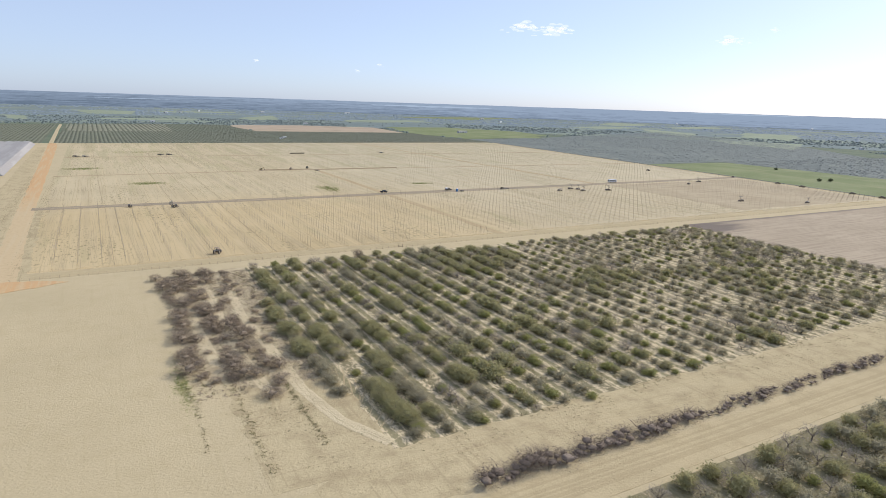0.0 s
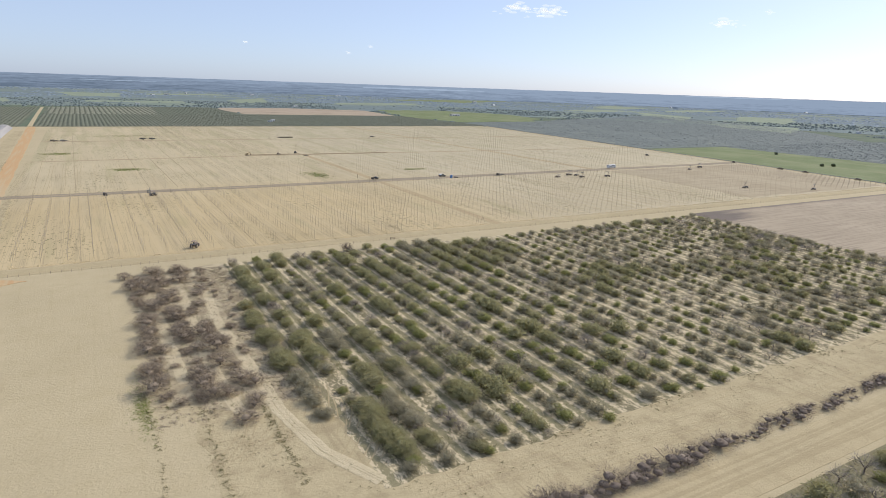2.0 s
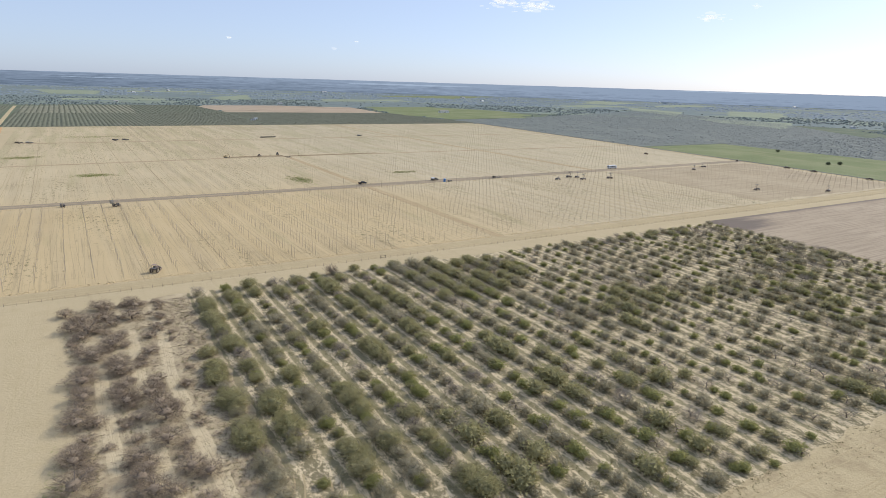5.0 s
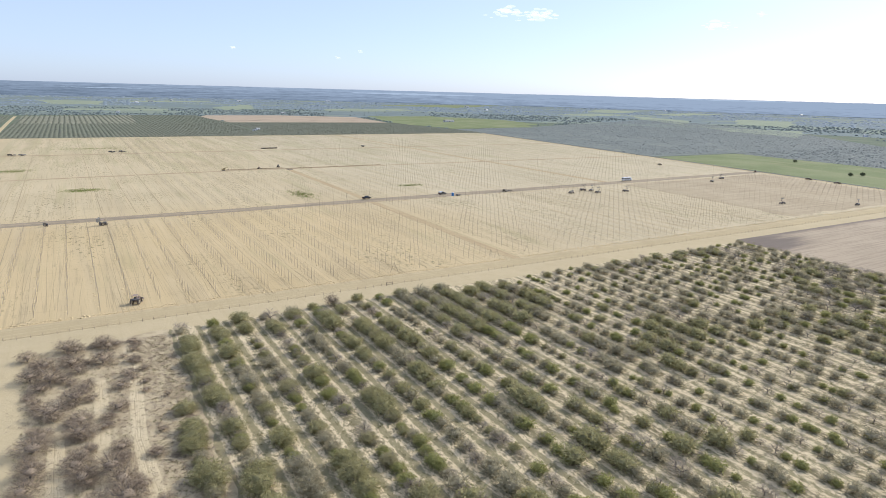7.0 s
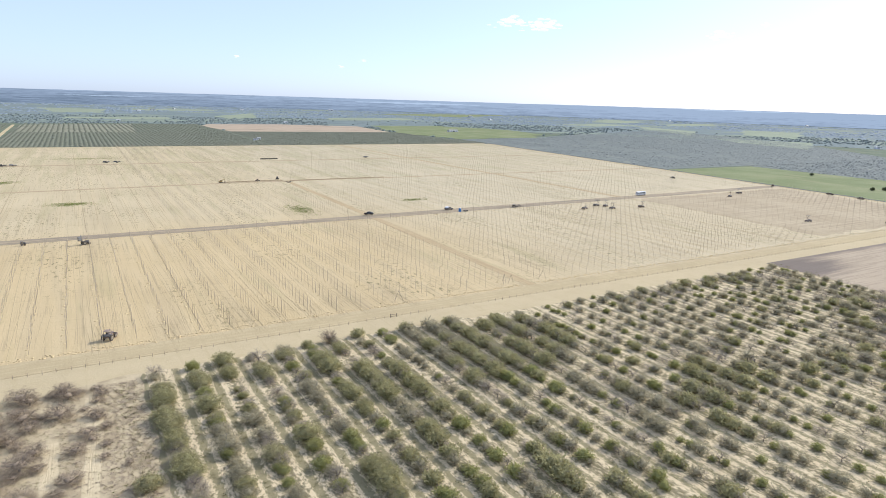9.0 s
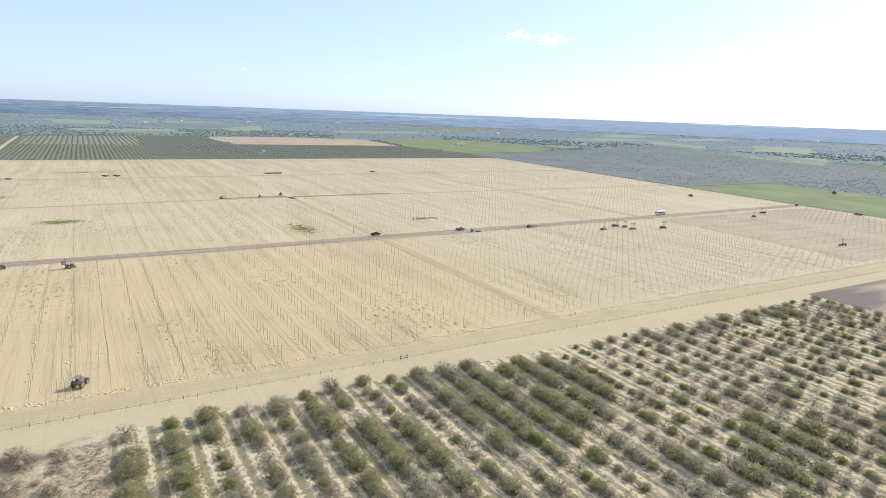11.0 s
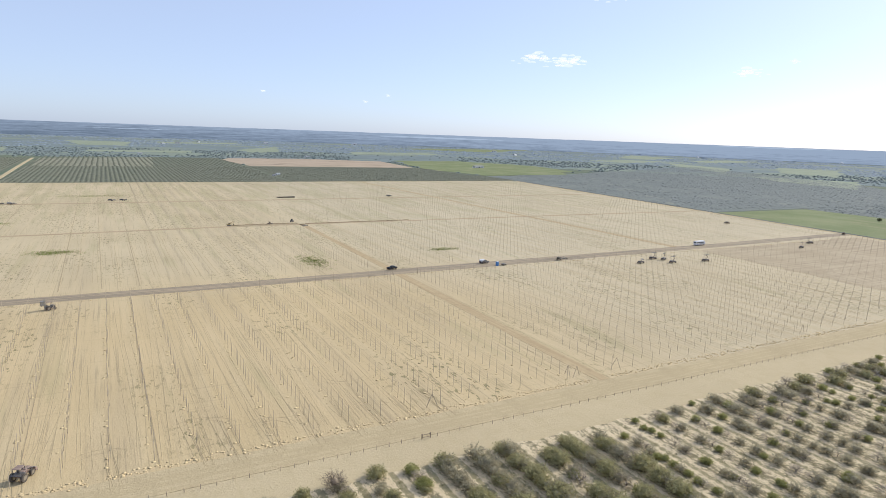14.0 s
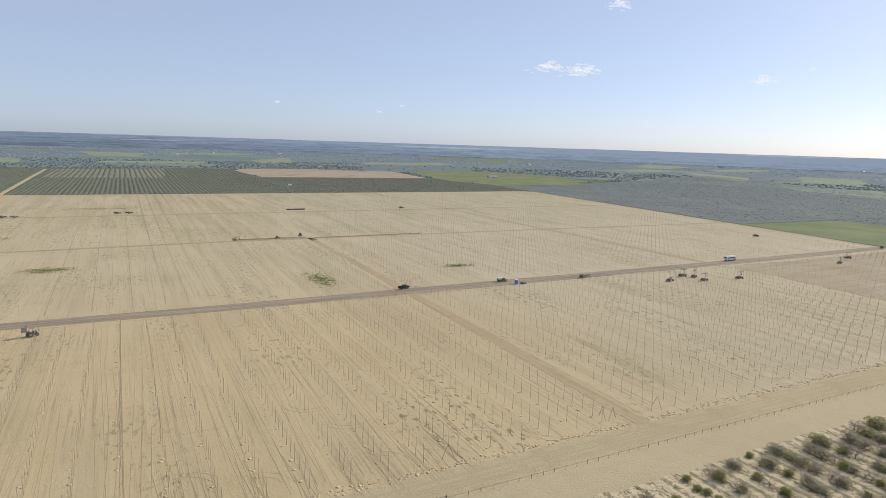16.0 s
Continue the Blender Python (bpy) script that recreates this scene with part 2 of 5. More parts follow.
m_wood_floor = wood_floor()
m_grove_floor = grass("grove_floor", (0.135, 0.145, 0.10), (0.155, 0.165, 0.115), (0.22, 0.215, 0.145), 0.35)
m_alley = grass("pale_grove_alley", (0.24, 0.235, 0.165), (0.275, 0.265, 0.19), (0.32, 0.295, 0.21), 0.5)
m_scrub_floor = grass("scrub_grove_floor", (0.17, 0.187, 0.172), (0.197, 0.214, 0.19), (0.30, 0.29, 0.22), 0.5)


def leaf_material(name, a, b, c3, through_light=0.3):
    k = Mat(name, 0.8, spec=0.1 if through_light else 0.07)
    c = k.mix(k.island(), a, b)
    c = k.mix(k.step(k.chance(), 0.55, 1.0, 0.0, 0.6), c, c3)
    if through_light:
        c = k.mix(k.step(k.noise(5.0, detail=4, rough=0.7), 0.45, 0.66, 0.0, 0.4), c, tuple(v * 0.5 for v in a))
    k.color(c)
    if through_light:
        tr = k.t.nodes.new("ShaderNodeBsdfTranslucent")
        k.t.links.new(c, tr.inputs[0])
        mx = k.t.nodes.new("ShaderNodeMixShader")
        mx.inputs[0].default_value = through_light
        out = k.t.nodes["Material Output"]
        k.t.links.new(k.b.outputs[0], mx.inputs[1])
        k.t.links.new(tr.outputs[0], mx.inputs[2])
        k.t.links.new(mx.outputs[0], out.inputs[0])
    return k.m


m_leaf = leaf_material("olive_leaves", (0.345, 0.32, 0.16), (0.485, 0.445, 0.24), (0.45, 0.40, 0.24), 0.42)
m_leaf_fresh = leaf_material("fresh_green_leaves", (0.31, 0.31, 0.12), (0.43, 0.42, 0.175), (0.38, 0.36, 0.16), 0.42)
m_leaf_grey = leaf_material("greyish_leaves", (0.345, 0.31, 0.205), (0.495, 0.445, 0.305), (0.42, 0.38, 0.275), 0.42)
m_grove = leaf_material("grove_leaves", (0.155, 0.16, 0.115), (0.19, 0.195, 0.14), (0.175, 0.18, 0.13), 0.0)
# haze put into the woods and scrub colours: greyer, bluest furthest off
m_wood = leaf_material("woodland_leaves", (0.155, 0.185, 0.17), (0.195, 0.228, 0.21), (0.175, 0.205, 0.19), 0.0)
m_scrub_leaf = leaf_material("scrubby_grove_leaves", (0.18, 0.197, 0.182), (0.21, 0.226, 0.208), (0.197, 0.21, 0.195), 0.0)
m_wood_far = leaf_material("haze_blue_woodland_leaves", (0.215, 0.26, 0.295), (0.25, 0.295, 0.33), (0.23, 0.275, 0.31), 0.0)
m_weed = leaf_material("low_weeds", (0.20, 0.19, 0.09), (0.28, 0.24, 0.13), (0.20, 0.205, 0.08), 0.25)


m_weed_green = leaf_material("green_weeds", (0.25, 0.285, 0.09), (0.34, 0.36, 0.135), (0.29, 0.31, 0.115), 0.25)


def twig_material(name, a, b):
    k = Mat(name, 0.85, spec=0.15)
    k.color(k.mix(k.island(), a, b))
    return k.m


m_bark = twig_material("grey_bark", (0.13, 0.105, 0.09), (0.21, 0.18, 0.155))
m_twig = twig_material("bare_twigs", (0.32, 0.27, 0.215), (0.46, 0.395, 0.325))
m_dead = twig_material("dead_brown_twigs", (0.225, 0.172, 0.12), (0.385, 0.308, 0.225))
m_brush = twig_material("dead_brush", (0.17, 0.13, 0.10), (0.30, 0.24, 0.19))
m_post = twig_material("weathered_post", (0.38, 0.31, 0.22), (0.50, 0.415, 0.305))
m_fence = twig_material("dark_fence_wood", (0.22, 0.175, 0.125), (0.32, 0.26, 0.195))


# ---- mesh helpers ----
def mesh_np(name, v, f, material):
    """A mesh from vertex rows and face rows of one size."""
    v, f = np.asarray(v, dtype=np.float32), np.asarray(f, dtype=np.int32)
    me = bpy.data.meshes.new(name)
    me.vertices.add(len(v))
    me.vertices.foreach_set("co", v.ravel())
    me.loops.add(f.size)
    me.loops.foreach_set("vertex_index", f.ravel())
    me.polygons.add(len(f))
    me.polygons.foreach_set("loop_start", np.arange(len(f), dtype=np.int32) * f.shape[1])
    me.update(calc_edges=True)
    me.materials.append(material)
    return me


def part(name, data, parent, label=""):
    """A mesh of its own under a thing or a part."""
    ob = new(name, data)
    ob.parent = parent
    return tagged(ob, label)


def joined(pieces):
    """One pair of arrays from many (vertices, faces)."""
    vs, fs, n = [], [], 0
    for v, f in pieces:
        vs.append(v)
        fs.append(f + n)
        n += len(v)
    return np.concatenate(vs), np.concatenate(fs)


def scattered(templates, places):
    """Copies of templates, each (x, y, z, turn, width, height, index), as one pair of arrays."""
    out = []
    for x, y, z, a, w, h, i in places:
        v, f = templates[int(i)]
        c, s = math.cos(a) * w, math.sin(a) * w
        out.append((np.column_stack((v[:, 0] * c - v[:, 1] * s + x, v[:, 0] * s + v[:, 1] * c + y, v[:, 2] * h + z)), f))
    return joined(out)


def stuff(name, pair, material, label, category, smooth=False):
    me = mesh_np(name, *pair, material)
    if smooth:
        me.shade_smooth()
    return tagged(new(name, me), label, category, kind="stuff")


def patch(name, outline, z, material, label, category, ragged=0.0):
    """A flat piece of ground with a small skirt round it; ragged: how far its edge strays, in metres."""
    if ragged:
        line, n = [], len(outline)
        for i in range(n):
            (x0, y0), (x1, y1) = outline[i], outline[(i + 1) % n]
            m = max(2, int(math.hypot(x1 - x0, y1 - y0) / (ragged * 2)))
            for j in range(m):
                x, y = x0 + (x1 - x0) * j / m, y0 + (y1 - y0) * j / m
                line.append((x + ragged * noise.noise(Vector((x * 0.21, y * 0.21, 1.5))) * 1.6, y + ragged * noise.noise(Vector((x * 0.21, y * 0.21, 8.5))) * 1.6))
        outline = line
    bm = bmesh.new()
    top = [bm.verts.new((x, y, z)) for x, y in outline]
    low = [bm.verts.new((x, y, z - 0.3)) for x, y in outline]
    face = bm.faces.new(top)
    face.normal_update()
    if face.normal.z < 0:
        face.normal_flip()
    n = len(top)
    for i in range(n):
        bm.faces.new((top[i], top[(i + 1) % n], low[(i + 1) % n], low[i]))
    bmesh.ops.recalc_face_normals(bm, faces=bm.faces)
    if face.normal.z < 0:
        bmesh.ops.reverse_faces(bm, faces=bm.faces)
    me = bpy.data.meshes.new(name)
    bm.to_mesh(me)
    bm.free()
    me.materials.append(material)
    return tagged(new(name, me), label, category, kind="structure")


def box(x0, x1, y0, y1):
    return [(x0, y0), (x1, y0), (x1, y1), (x0, y1)]


def east(y):
    """The field's east boundary, which runs slightly askew."""
    return 497 + 0.078 * (y - 95)


# ---- the ground ----
def ground_sheet():
    rings = [0, 300, 900, 2000, 3300, 4800]
    v, f, n = [(0.0, 0.0, 0.0)], [], 72
    for r in rings[1:]:
        v += [(r * math.cos(2 * math.pi * i / n), r * math.sin(2 * math.pi * i / n), 0.0) for i in range(n)]
    for k in range(1, len(rings) - 1):
        for i in range(n):
            a, b = 1 + (k - 1) * n, 1 + k * n
            f.append((a + i, b + i, b + (i + 1) % n))
            f.append((a + i, b + (i + 1) % n, a + (i + 1) % n))
    f += [(0, 1 + i, 1 + (i + 1) % n) for i in range(n)]
    return tagged(new("ground", mesh_np("ground", v, f, m_scrub)), "flat scrubby green-brown land reaching to the horizon", "ground", kind="structure")


ground_sheet()
patch("west_sand", box(-420, -95, 100, 792), 0.03, m_sand, "open pale sand beside the clay road", "ground")
patch("sand_yard", box(-420, 640, -420, 104), 0.03, m_sand, "open pale sand yard around the orchard", "ground")
patch("field", [(-97, 104), (east(104), 104), (east(783), 783), (-97, 783)], 0.05, m_field, "graded pale sand field with long beds and tyre tracks", "field")
patch("perimeter_lane", [(-97, 97), (east(97), 97), (east(106), 106), (-97, 106)], 0.08, m_lane, "smooth packed sand lane beside the wire fence", "lane")
patch("east_lane", [(east(100), 100), (east(100) + 7, 100), (east(786) + 7, 786), (east(786), 786)], 0.09, m_lane, "narrow pale sand lane along the field edge", "lane")
patch("east_ditch", [(east(106) + 7.2, 106), (east(106) + 10.4, 106), (east(784) + 10.4, 784), (east(784) + 7.2, 784)], 0.10, m_trench_wet, "dark weedy ditch along the field edge", "ditch", 0.5)
patch("north_lane", [(-97, 783), (east(783), 783), (east(790), 790), (-97, 790)], 0.08, m_lane, "narrow pale lane between field and citrus grove", "lane")
patch("main_road", [(-103, 251), (40, 249.5), (140, 250), (330, 252), (515, 256), (515, 266), (330, 262.5), (140, 261), (40, 259), (-103, 260)],
      0.10, m_road, "grey-brown dirt road across the sand field", "road")
patch("dirt_track_1", [(111.3, 106), (115.9, 106), (116.3, 250), (111.7, 250)], 0.09, m_track_north, "brown dirt track between two post blocks", "track")
patch("dirt_track_2", [(112, 261), (116.5, 261), (116, 424), (112, 424)], 0.09, m_track_north, "brown dirt track leading north from the road", "track")
patch("dirt_track_3", [(-97, 413), (60, 420), (310, 416), (525, 410), (525, 414), (310, 420), (60, 424), (-97, 417)], 0.09, m_track, "brown dirt track across the field", "track")
patch("dirt_track_4", box(-97, 530, 580, 585), 0.09, m_track, "dirt track across the far part of the field", "track")
patch("dirt_track_5", [(317, 263), (322, 263), (316, 415), (311, 415)], 0.10, m_track_north, "brown dirt track leading north from the road", "track")
patch("dirt_track_6", [(310, 420), (315, 420), (300, 783), (295, 783)], 0.09, m_track_north, "brown dirt track in the far field", "track")
patch("clay_road", [(-102.3, 330), (-108, 722), (-111, 790), (-120, 790), (-118, 722), (-110.8, 330)], 0.10, m_clay,
      "orange clay farm road beside the sand field", "road", 0.5)
patch("farm_road", [(-106, 92), (-97, 92), (-101, 240), (-102.4, 340), (-111, 340), (-109.5, 240)], 0.09, m_clay,
      "pale clay farm road beside the sand field", "road", 0.4)
patch("grove_track", [(-119.5, 790), (-114.5, 790), (-119.5, 1120), (-121.5, 1330), (-126.5, 1330), (-124.5, 1120)], 0.30, m_sand, "pale sandy track through the citrus grove", "track")
patch("orchard_ground", [(-23, -59), (231, -58), (231, 84), (-22, 86)], 0.06, m_floor, "white sand alleys and weedy strips under old citrus trees", "orchard floor", 0.9)
patch("orchard_ground_2", box(-2, 300, -220, -91), 0.065, m_floor_weedy, "weedy sand under a second block of citrus trees", "orchard floor")
patch("rutted_headland", [(-47, -62), (-30, -68), (-8, -66), (-23, -58), (-22, -12), (-49, -12)], 0.05, m_rutted, "churned sand with tyre ruts at the orchard corner", "ground", 2.0)
patch("dead_orchard_ground", [(-22, -22), (-22, 86), (-36, 84), (-54, 79), (-53, 20), (-50, -14), (-36, -24)], 0.07, m_litter, "sand with brown litter under dead trees", "orchard floor", 1.6)
patch("south_lane", box(-30, 320, -89.5, -79.5), 0.08, m_lane, "wide sandy lane with wheel ruts between two orchards", "lane")
patch("headland", [(-30, -78), (320, -78), (320, -59), (-20, -59), (-45, -66)], 0.055, m_rutted, "sandy headland strip with tyre marks and weeds", "ground", 1.5)
patch("ploughed_field", [(231.5, -75), (620, -75), (620, 86), (232, 88)], 0.07, m_ploughed, "bare brown-grey ploughed field", "field")
patch("green_strip", [(508, 104), (690, 104), (690, 190), (676, 392), (531, 396), (518, 250)], 0.08, m_green, "bright green grass strip beside the sand field", "pasture")
patch("east_grove_ground", [(534, 400), (1050, 400), (1300, 700), (1450, 1250), (780, 930), (563, 880), (556, 700)], 0.10, m_scrub_floor, "scrubby ground between scattered grove trees", "grove floor")
patch("east_grove_ground_2", [(692, 100), (1080, 100), (1080, 398), (678, 398)], 0.10, m_scrub_floor, "dark scrubby ground under low grove rows", "grove floor")
patch("north_grove_ground", [(-112, 793), (560, 793), (556, 890), (540, 1100), (219, 1120), (205, 1420), (-118, 1330)], 0.12, m_grove_floor, "ground under rows of citrus", "grove floor")
patch("west_grove_ground", box(-420, -128, 793, 1330), 0.12, m_grove_floor, "ground under rows of citrus", "grove floor")
patch("grove_ground_2", [(-108, 1086), (60, 1086), (75, 1400), (-114, 1330)], 0.2, m_alley, "pale sandy alleys between grove rows", "grove floor")
patch("fallow_field", [(202, 1337), (219, 1122), (532, 1102), (560, 1340), (395, 1420), (228, 1405)], 0.25, m_tan, "pinkish tan fallow field", "field")

WOOD_FLOOR = [(1425 * math.sin(radians(a)), 1425 * math.cos(radians(a))) for a in range(-24, 92, 4)] + \
    [(3440 * math.sin(radians(a)), 3440 * math.cos(radians(a))) for a in range(88, -28, -4)]
patch("woodland_floor", WOOD_FLOOR, 0.15, m_wood_floor, "dark undergrowth of far woods", "woodland floor")

PASTURES = {
    "pasture_1": [(611, 1387), (545, 1112), (543, 1058), (563, 896), (775, 923), (863, 1011), (912, 1212), (800, 1401)],
    "pasture_2": [(1090, 2446), (1383, 2189), (2017, 2713), (1327, 2595)],
    "pasture_3": [(-137, 2617), (85, 2562), (53, 2101), (-75, 2133)],
    "pasture_4": [(334, 1944), (549, 2307), (439, 1814), (345, 1744)],
    "pasture_6": [(2239, 2222), (2214, 1931), (1829, 1710), (1777, 1833)],
    "pasture_7": [(1671, 1491), (1549, 1153), (1284, 954), (1452, 1252)],
    "pasture_8": [(1255, 883), (1375, 707), (1115, 571), (1160, 766)],
    "pasture_9": [(-275, 1879), (-217, 1828), (-192, 1572), (-229, 1560)],
}
# smaller pastures further off
PASTURES.update({
    "pasture_5": [(1420, 1420), (1760, 1560), (1640, 1660), (1380, 1560)],
    "pasture_10": [(1900, 1500), (2420, 1650), (2380, 1790), (1930, 1640)],
    "pasture_11": [(640, 1760), (980, 1800), (1010, 1990), (700, 1930)],
    "pasture_12": [(1500, 820), (1960, 1080), (1900, 1240), (1560, 1010)],
    "pasture_13": [(-60, 1640), (190, 1660), (210, 1790), (-40, 1770)],
    "pasture_14": [(150, 2420), (480, 2560), (470, 2760), (180, 2640)],
})
for name, outline in PASTURES.items():
    patch(name, outline, 0.25, m_green if name in ("pasture_1", "pasture_2") else m_pasture, "open green pasture among woods", "pasture", 14.0)


# ---- trees ----
def tube(path, r0, r1, sides=4):
    """A tapered tube along points."""
    path = [Vector(p) for p in path]
    v, f = [], []
    for i, p in enumerate(path):
        d = (path[min(i + 1, len(path) - 1)] - path[max(i - 1, 0)]).normalized()
        u = d.cross(Vector((0.31, 0.17, 0.93))).normalized()
        w = d.cross(u)
        r = r0 + (r1 - r0) * i / (len(path) - 1)
        v += [tuple(p + (u * math.cos(2 * math.pi * k / sides) + w * math.sin(2 * math.pi * k / sides)) * r) for k in range(sides)]
    for i in range(len(path) - 1):
        for k in range(sides):
            a, b = i * sides + k, i * sides + (k + 1) % sides
            f += [(a, b, b + sides), (a, b + sides, a + sides)]
    return np.array(v), np.array(f)


def bend(rng, p, d, length, n=3, wild=0.25):
    pts, p, d = [Vector(p)], Vector(p), Vector(d).normalized()
    for _ in range(n):
        d = (d + Vector((rng.uniform(-wild, wild), rng.uniform(-wild, wild), rng.uniform(-wild, wild * 1.2)))).normalized()
        p = p + d * length / n
        pts.append(p.copy())
    return pts, d


def limbs(rng, height, spread, limb_n=5, twig_n=0, fork=3, sides=4):
    """Trunk and crooked limbs of a low orchard tree; twigs are a list of their own."""
    wood, twigs, tips = [], [], []
    trunk, d = bend(rng, (0, 0, -0.05), (0, 0, 1), height * 0.28, 2, 0.12)
    wood.append(tube(trunk, 0.16, 0.12, 5))
    for i in range(limb_n):
        a = 2 * math.pi * (i + rng.uniform(-0.3, 0.3)) / limb_n
        p1, d1 = bend(rng, trunk[-1], (math.cos(a) * spread, math.sin(a) * spread, height * rng.uniform(0.5, 0.9)), height * 0.48, 3, 0.3)
        wood.append(tube(p1, 0.075, 0.04, sides))
        for j in range(fork):
            b = a + rng.uniform(-1.1, 1.1)
            p2, d2 = bend(rng, p1[rng.choice((1, 2, 3))], (math.cos(b) * spread, math.sin(b) * spread, height * rng.uniform(0.2, 0.8)), height * 0.36, 2, 0.35)
            wood.append(tube(p2, 0.035, 0.02, 3))
            tips += p2[1:]
            for _ in range(twig_n):
                c = b + rng.uniform(-1.6, 1.6)
                p3, _ = bend(rng, p2[rng.choice((1, 2))], (math.cos(c), math.sin(c), rng.uniform(-0.7, 1.2)), height * rng.uniform(0.12, 0.34), 1, 0.4)
                twigs.append(tube(p3, 0.02, 0.008, 3))
    return joined(wood), (joined(twigs) if twigs else None), tips


def sprays(rng, n, radius, height, length, width, domes=7):
    """Short shoots that point outwards from a lumpy dome, with gaps between its lobes; one leaf blade each."""
    lobes = []
    for k in range(domes):
        a, q = 2 * math.pi * k / domes + rng.uniform(-0.4, 0.4), radius * rng.uniform(0.25, 0.62)
        lobes.append((Vector((q * math.cos(a), q * math.sin(a), height * rng.uniform(0.10, 0.42))), radius * rng.uniform(0.34, 0.55)))
    lobes.append((Vector((rng.uniform(-0.3, 0.3), rng.uniform(-0.3, 0.3), height * 0.48)), radius * 0.52))
    v = np.empty((n * 3, 3))
    for i in range(n):
        c, r = lobes[rng.randrange(len(lobes))]
        d = Vector((rng.gauss(0, 1), rng.gauss(0, 1), rng.gauss(0.35, 0.8))).normalized()
        p = c + Vector((d.x * r, d.y * r, d.z * r * 0.95)) * rng.uniform(0.35, 1.0) ** 0.6
        d = (d + Vector((rng.gauss(0, 0.45), rng.gauss(0, 0.45), rng.gauss(0.35, 0.4)))).normalized()
        u = d.cross(Vector((rng.uniform(-1, 1), rng.uniform(-1, 1), rng.uniform(-1, 1)))).normalized()
        ln, w = length * rng.uniform(0.5, 1.3), width * rng.uniform(0.6, 1.3)
        v[i * 3:i * 3 + 3] = (p - u * w, p + u * w, p + d * ln)
    v[:, 2] = np.maximum(v[:, 2], 0.03)
    return v, np.arange(n * 3).reshape(n, 3)


class Dome:
    """The lumpy rounded outline of one crown: how far it reaches in each direction from its middle."""

    def __init__(self, seed, radius, height, rough=0.3):
        self.rng, self.seed = random.Random(seed), seed * 3.7
        self.radius, self.height, self.rough = radius, height, rough
        self.middle = Vector((0, 0, height * 0.42))

    def reach(self, d):
        low = noise.noise(d * 1.7 + Vector((self.seed, 0, 0))) * 1.5 + noise.noise(d * 4.3 + Vector((0, self.seed, 0))) * 0.8
        return Vector((d.x * self.radius, d.y * self.radius, d.z * self.height * 0.58)) * (1 + self.rough * low)

    def core(self, share, rings=5, m=9):
        """The dense inner part of the crown, as a closed knobbly dome."""
        v, f = [], []
        for k in range(rings):
            e = radians(78 - 26 * k)
            for i in range(m):
                a = 2 * math.pi * (i + 0.5 * (k % 2)) / m
                d = Vector((math.cos(a) * math.cos(e), math.sin(a) * math.cos(e), math.sin(e)))
                p = self.middle + self.reach(d) * share * self.rng.uniform(0.88, 1.1)
                v.append((p.x, p.y, max(0.02, p.z)))
        v.append(tuple(self.middle + self.reach(Vector((0, 0, 1))) * share))
        for k in range(rings - 1):
            for i in range(m):
                p, q, j = k * m, (k + 1) * m, (i + 1) % m
                f += [(p + i, q + i, p + j), (q + i, q + j, p + j)]
        f += [(rings * m, i, (i + 1) % m) for i in range(m)]
        return np.array(v), np.array(f)

    def blades(self, n, length, width, lean=0.8, inner=0.5):
        """Leaf or twig blades over the outline, leaning every way."""
        rng, v = self.rng, np.empty((n * 3, 3))
        for i in range(n):
            d = Vector((rng.gauss(0, 1), rng.gauss(0, 1), rng.gauss(0.25, 0.85))).normalized()
            p = self.middle + self.reach(d) * rng.uniform(inner, 1.02)
            t = (d + Vector((rng.gauss(0, lean), rng.gauss(0, lean), rng.gauss(0.2, lean)))).normalized()
            u = t.cross(Vector((rng.uniform(-1, 1), rng.uniform(-1, 1), rng.uniform(-1, 1)))).normalized()
            ln, w = length * rng.uniform(0.5, 1.3), width * rng.uniform(0.6, 1.3)
            v[i * 3:i * 3 + 3] = (p - u * w, p + u * w, p + t * ln)
        v[:, 2] = np.maximum(v[:, 2], 0.03)
        return v, np.arange(n * 3).reshape(n, 3)


def leafy(seed, n, length, width, share=0.64, radius=2.3, height=2.8, fork=2):
    rng = random.Random(seed)
    wood, _, _ = limbs(rng, height * 1.14, 1.8, 2 + fork, 0, fork, 3)
    d = Dome(seed, radius, height)
    return wood, joined([d.core(share), d.blades(n, length, width)])


def bare(seed, n, width, fork=3, share=0.0, length=0.62):
    """A leafless crown: a fan of dark limbs in a haze of fine twigs."""
    rng = random.Random(seed)
    wood, twigs, _ = limbs(rng, 3.3, 2.2, 3 + fork, fork, fork, 3)
    d = Dome(seed, 2.25, 3.0, 0.26)
    crown = [twigs, d.blades(n, length, width, 0.55, 0.5)]
    return wood, joined(crown + ([d.core(share)] if share else []))


LEAFY = [leafy(10 + i, 1800, 0.25, 0.11) for i in range(5)]
THIN = [leafy(30 + i, 1400, 0.40, 0.055, 0.5) for i in range(4)]
BARE = [bare(50 + i, 900, 0.02) for i in range(5)]
DEAD = [bare(70 + i, 1500, 0.022, 3, 0.36) for i in range(5)]
# lighter crowns for the trees further off
LEAFY_MID = [leafy(10 + i, 800, 0.42, 0.14, fork=1) for i in range(5)]
LEAFY_FAR = [leafy(10 + i, 330, 0.55, 0.22, fork=1) for i in range(5)]
THIN_FAR = [leafy(30 + i, 330, 0.62, 0.12, 0.5, fork=1) for i in range(4)]
BRUSH = [bare(90 + i, 420, 0.022, 1, 0.34, 0.5) for i in range(5)]
BARE_FAR = [bare(50 + i, 230, 0.045, 2, 0.0, 0.8) for i in range(5)]


